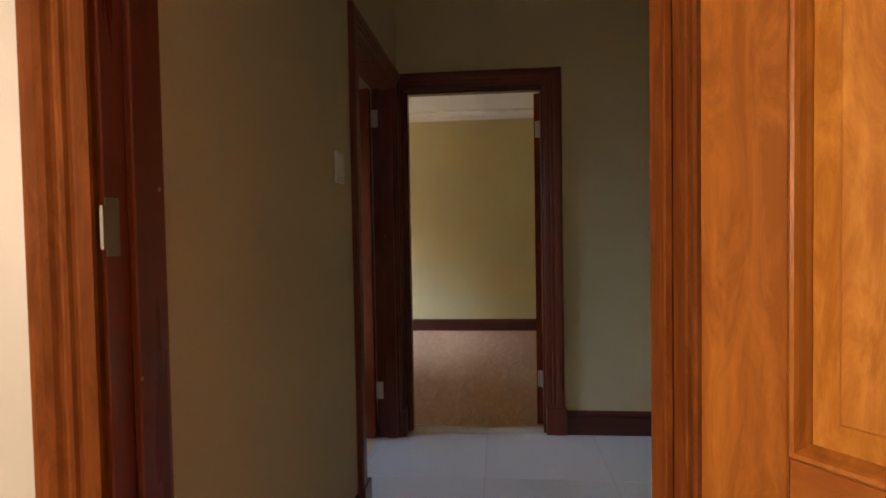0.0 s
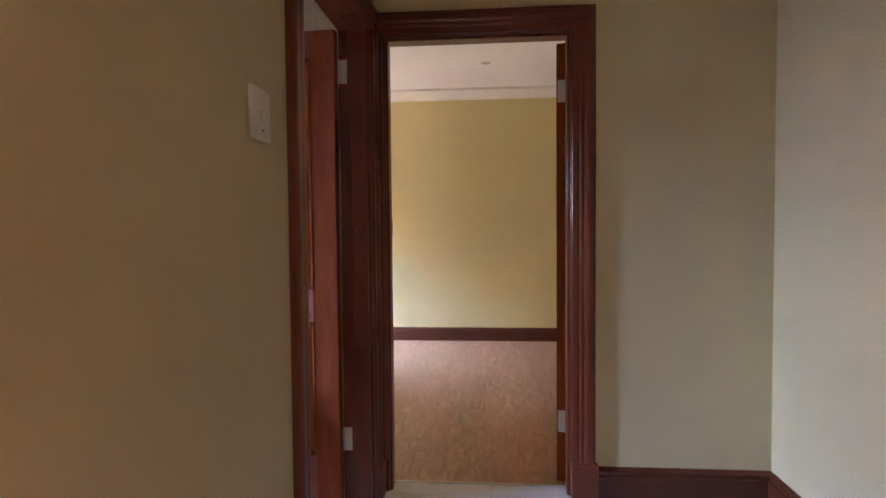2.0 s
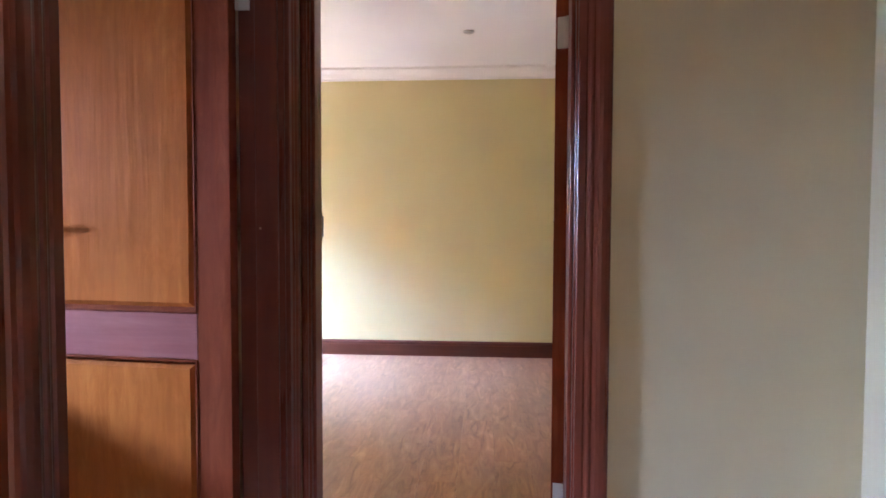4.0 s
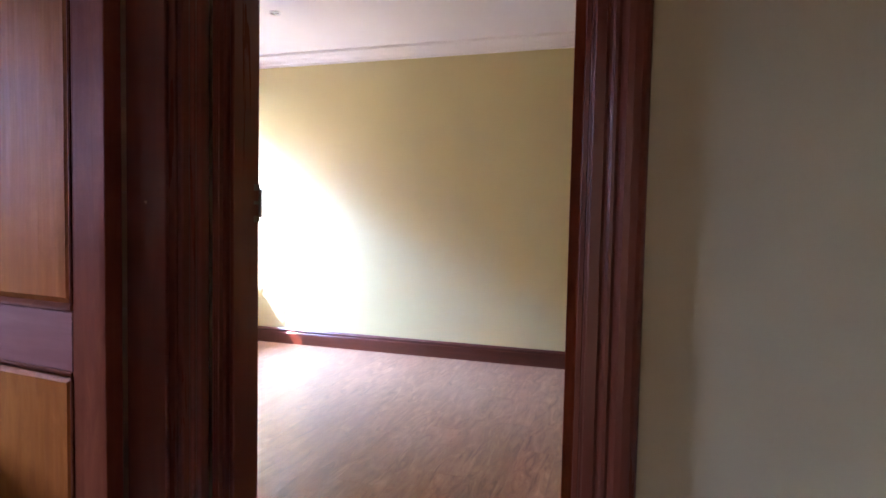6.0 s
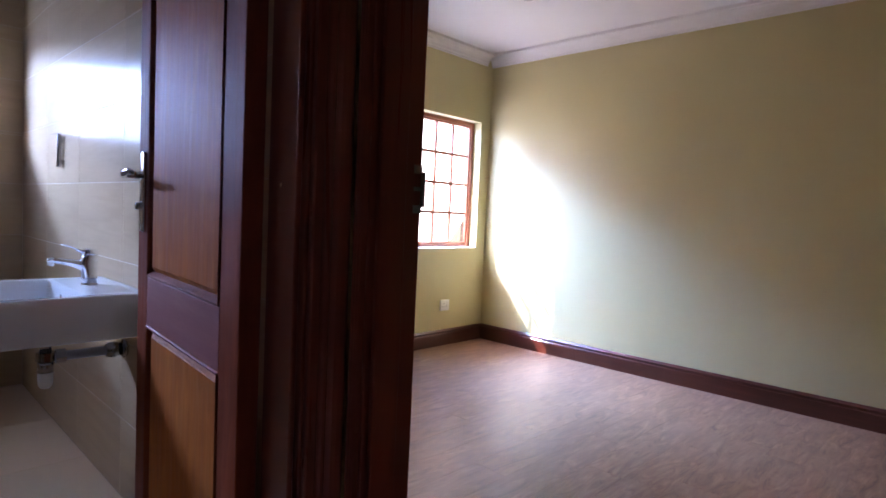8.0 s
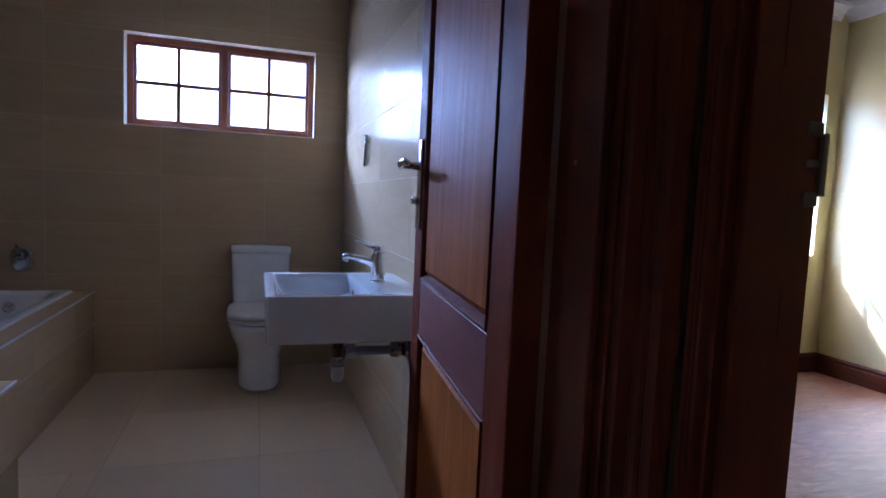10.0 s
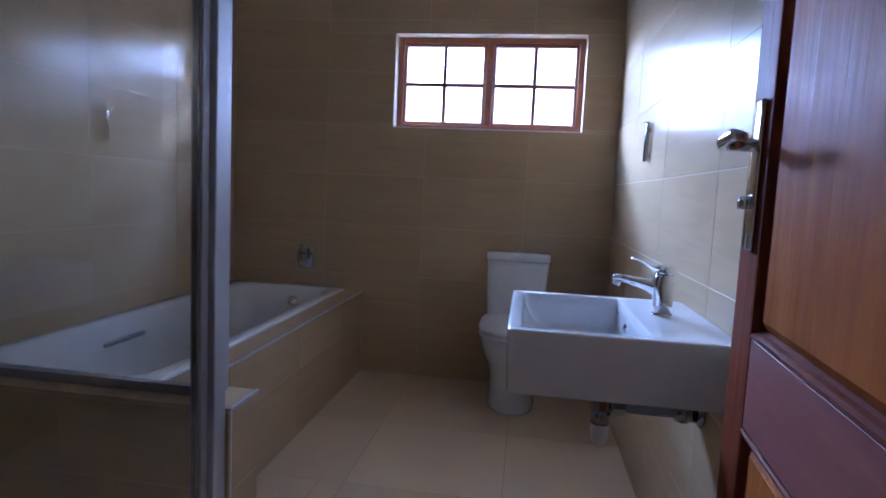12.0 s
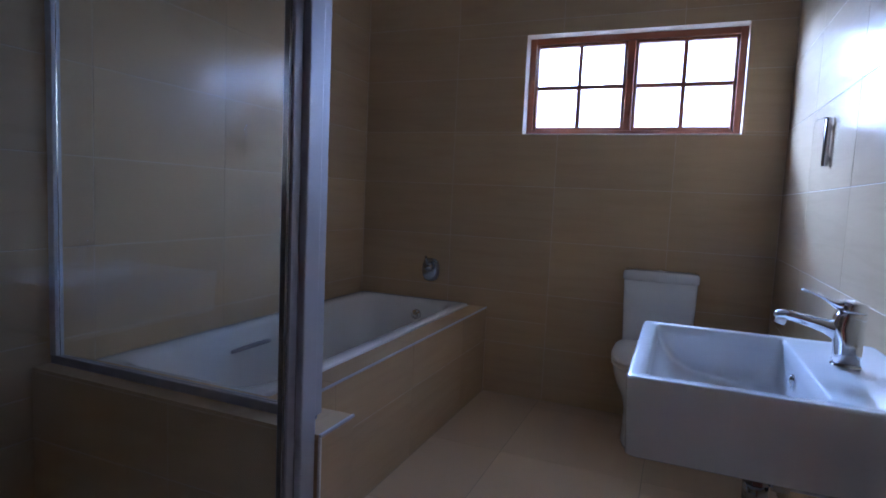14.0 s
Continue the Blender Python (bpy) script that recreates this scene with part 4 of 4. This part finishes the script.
def tree(x, y, height, spread, seed):
    rnd = random.Random(seed)
    t = thing("tree", pose(x, y, -0.14), "leafy green garden tree outside the window", "tree", "garden trees")
    pts = [(0, 0, 0), (0.04, 0.02, height * 0.2), (-0.03, 0.05, height * 0.45), (0.05, 0.0, height * 0.75)]
    part("trunk", tube(pts, [0.13, 0.10, 0.08, 0.03]), BARK, t, "", True)
    limbs = bmesh.new()
    tips = []
    for k in range(9):
        a = k * 2.4 + rnd.random()
        z = height * (0.3 + 0.05 * k)
        r = spread * rnd.uniform(0.5, 0.9)
        tip = Vector((r * math.cos(a), r * math.sin(a), z + height * rnd.uniform(0.1, 0.25)))
        tips.append(tip)
        add_rod(limbs, (0, 0, z), tip, 0.035, 0.01, 8)
    part("limbs", limbs, BARK, t)
    verts, faces = [], []
    for tip in tips + [Vector((0, 0, height * 0.85))]:
        for _ in range(260):
            c = tip + Vector([rnd.gauss(0, 1) for _ in range(3)]) * spread * 0.26
            u = Vector([rnd.gauss(0, 1) for _ in range(3)]).normalized()
            w = u.orthogonal().normalized() * 0.035
            n = len(verts)
            verts += [c - u * 0.07, c + w, c + u * 0.07, c - w]
            faces.append((n, n + 1, n + 2, n + 3))
    me = bpy.data.meshes.new("crown")
    me.from_pydata(verts, [], faces)
    me.materials.append(LEAF)
    cr = new("crown", me)
    cr.parent = t


tree(-8.4, 3.9, 3.6, 1.5, 3)
tree(-9.6, 6.6, 4.2, 1.7, 5)
tree(-8.2, 9.4, 3.9, 1.6, 8)
ADDED_EAVE = plain("added_eave_board", (0.72, 0.70, 0.66), 0.6)
# unseen eave, its depth set to shape the bedroom sun patch
tagged(put(box((-3.29, 0.9, 2.45), (-2.70, 4.2, 2.53)), "eave", ADDED_EAVE), "unseen eave board added to trim the sun on the bedroom wall", "eave", kind="structure")
# unseen, added to keep the sun out of the front room opening
tagged(put(box((-2.9, -6.6, 2.45), (-1.75, -3.05, 2.53)), "eave", ADDED_EAVE), "added eave board keeping sun out of the unseen front room opening", "eave", kind="structure")
# unseen eave, added to block sun and bedroom lamp spill from the bathroom
tagged(put(box((-4.60, -3.0, 2.45), (-3.42, 0.9, 2.53)), "eave", ADDED_EAVE), "unseen eave board added to keep sun out of the bathroom", "eave", kind="structure")


# ---- tiles and planks ----
def cut_grid(u0, u1, v0, v1, us, vs, holes):
    """Rectangles of a grid of joints, cut round the holes."""
    ul = [u0] + sorted(u for u in us if u0 + 0.01 < u < u1 - 0.01) + [u1]
    vl = [v0] + sorted(v for v in vs if v0 + 0.01 < v < v1 - 0.01) + [v1]
    out = []
    for i in range(len(ul) - 1):
        for j in range(len(vl) - 1):
            todo = [(ul[i], ul[i + 1], vl[j], vl[j + 1])]
            for h in holes:
                nxt = []
                for a, b, c, d in todo:
                    if h[1] <= a or h[0] >= b or h[3] <= c or h[2] >= d:
                        nxt.append((a, b, c, d))
                        continue
                    if h[2] > c:
                        nxt.append((a, b, c, h[2]))
                    if h[3] < d:
                        nxt.append((a, b, h[3], d))
                    lo, hi = max(c, h[2]), min(d, h[3])
                    if h[0] > a:
                        nxt.append((a, h[0], lo, hi))
                    if h[1] < b:
                        nxt.append((h[1], b, lo, hi))
                todo = nxt
            out += [r for r in todo if r[1] - r[0] > 0.012 and r[3] - r[2] > 0.012]
    return out


MESHES = {}


def piece(name, size, material, bevel):
    key = (name, tuple(round(s, 3) for s in size), material.name)
    if key not in MESHES:
        w, d, h = size
        b = bevel
        bm = loft([[(-w / 2, -h / 2, 0), (w / 2, -h / 2, 0), (w / 2, h / 2, 0), (-w / 2, h / 2, 0)],
                   [(-w / 2, -h / 2, d - b), (w / 2, -h / 2, d - b), (w / 2, h / 2, d - b), (-w / 2, h / 2, d - b)],
                   [(-w / 2 + b, -h / 2 + b, d), (w / 2 - b, -h / 2 + b, d), (w / 2 - b, h / 2 - b, d), (-w / 2 + b, h / 2 - b, d)]])
        bmesh.ops.recalc_face_normals(bm, faces=bm.faces)
        me = bpy.data.meshes.new(name)
        bm.to_mesh(me)
        bm.free()
        me.materials.append(material)
        MESHES[key] = me
    return MESHES[key]


def lay(name, parent, rects, m, depth, gap, material, bevel=0.0012, uneven=0.0):
    """Pieces in a plane: m turns (u, v, out) into the world."""
    rnd = random.Random(len(rects))
    for a, b, c, d in rects:
        me = piece(name, (b - a - gap, depth, d - c - gap), material, bevel)
        ob = new(name, me)
        ob.parent = parent
        ob.matrix_basis = parent.matrix_world.inverted() @ m @ Matrix.Translation(((a + b) / 2, (c + d) / 2, rnd.uniform(-uneven, 0)))


def plane(origin, u, v):
    u, v = Vector(u), Vector(v)
    w = u.cross(v)
    return Matrix.Translation(origin) @ Matrix((u, v, w)).transposed().to_4x4()


def obj(name):
    return bpy.data.objects[name]


bpy.context.view_layer.update()
ROWS = [0.3 * k + 0.003 for k in range(1, 9)]
# west wall: u along +y, facing +x
lay("tile", obj("wall_bathroom_west"), cut_grid(-2.23, 0.05, 0.0, TOP, [-0.44 - 0.6 * k for k in range(4)], ROWS, [BATH_WIN, (-2.23, BATH_FRONT, 0, DECK - 0.06)]),
    plane((-3.30, 0, 0), (0, 1, 0), (0, 0, 1)), 0.010, 0.0022, TILE_WALL, 0.0008, uneven=0.0003)
# north wall: u along +x, facing -y
lay("tile", obj("wall_bathroom_north"), cut_grid(-3.29, -0.13, 0.0, TOP, [-0.29 - 0.6 * k for k in range(6)], ROWS, []),
    plane((0, 0.06, 0), (1, 0, 0), (0, 0, 1)), 0.010, 0.0022, TILE_WALL, 0.0008, uneven=0.0003)
# south wall: u along -x, facing +y
lay("tile", obj("wall_bathroom_south"), cut_grid(0.13, 3.29, 0.0, TOP, [0.89 + 0.6 * k for k in range(5)], ROWS, [(-HALF_X[0], 3.29, 0, DECK - 0.06)]),
    plane((0, -2.24, 0), (-1, 0, 0), (0, 0, 1)), 0.010, 0.0022, TILE_WALL, 0.0008, uneven=0.0003)
# floor
lay("tile", obj("floor_bathroom"), cut_grid(-3.29, -0.13, BATH_FRONT, 0.05, [-0.75 - 0.6 * k for k in range(5)], [-0.455, -1.055], [(HALF_X[0], HALF_X[1], -1.5, HALF_Y)]),
    plane((0, 0, -0.008), (1, 0, 0), (0, 1, 0)), 0.008, 0.003, TILE_FLOOR, 0.0008)
lay("tile", obj("floor_bathroom"), cut_grid(HALF_X[1], -0.13, -2.23, BATH_FRONT, [-0.75], [-1.655], []),
    plane((0, 0, -0.008), (1, 0, 0), (0, 1, 0)), 0.008, 0.003, TILE_FLOOR, 0.0008)
# bath front and deck strip
lay("tile", bs, cut_grid(-HALF_X[0], 3.29, 0.0, DECK - 0.008, [1.71, 2.31, 2.91], [0.303], []), plane((0, BATH_FRONT - 0.008, 0), (-1, 0, 0), (0, 0, 1)), 0.008, 0.0022, TILE_WALL, 0.0008)
lay("tile", bs, cut_grid(-3.29, HALF_X[0], -1.497, BATH_FRONT, [-1.71, -2.31, -2.91], [], []), plane((0, 0, DECK - 0.008), (1, 0, 0), (0, 1, 0)), 0.008, 0.0022, TILE_WALL, 0.0008)
# half wall: end, shower side and top
lay("tile", hw, cut_grid(-HALF_X[1], -HALF_X[0], 0.0, 0.522, [], [0.303], []), plane((0, HALF_Y - 0.008, 0), (-1, 0, 0), (0, 0, 1)), 0.008, 0.0022, TILE_WALL, 0.0008)
lay("tile", hw, cut_grid(-2.23, HALF_Y, 0.0, 0.522, [-1.655], [0.303], []), plane((HALF_X[1] - 0.008, 0, 0), (0, 1, 0), (0, 0, 1)), 0.008, 0.0022, TILE_WALL, 0.0008)
lay("tile", hw, cut_grid(HALF_X[0], HALF_X[1], -2.23, HALF_Y, [], [-1.655], []), plane((0, 0, 0.522), (1, 0, 0), (0, 1, 0)), 0.011, 0.0022, TILE_WALL, 0.0008)
lay("tile", hw, cut_grid(-HALF_Y, -BATH_FRONT, 0.0, 0.522, [], [0.303], []), plane((HALF_X[0] + 0.008, 0, 0), (0, -1, 0), (0, 0, 1)), 0.008, 0.0022, TILE_WALL, 0.0008)
# hall floor
lay("tile", obj("floor_hall"), cut_grid(-0.13, 3.2, -2.637, 0.10, [-0.107 + 0.611 * k for k in range(6)], [-0.02 - 0.611 * k for k in range(5)], []),
    plane((0, 0, -0.008), (1, 0, 0), (0, 1, 0)), 0.008, 0.0025, TILE_WHITE, 0.0008)
tagged(put(box((BED_DOOR[0] - 0.03, 0.1005, -0.008), (BED_DOOR[1] + 0.03, 0.1095, 0.003), 0.001), "trim", STEEL), "thin metal strip between tiles and planks", "trim", kind="structure")
# bedroom planks, their ends staggered
W, L = 0.178, 1.22
n = 0
xs = -2.56
while xs < 2.2:
    off = (0.0, 0.47, 0.83, 0.21, 0.66)[n % 5]
    cuts = [0.11 - off + L * k for k in range(1, 5)]
    lay("plank", obj("floor_bedroom"), cut_grid(xs, min(xs + W, 2.2), 0.11, 3.455, [], cuts, []), plane((0, 0, -0.006), (1, 0, 0), (0, 1, 0)), 0.006, 0.0005, PLANK, 0.0003)
    xs += W
    n += 1
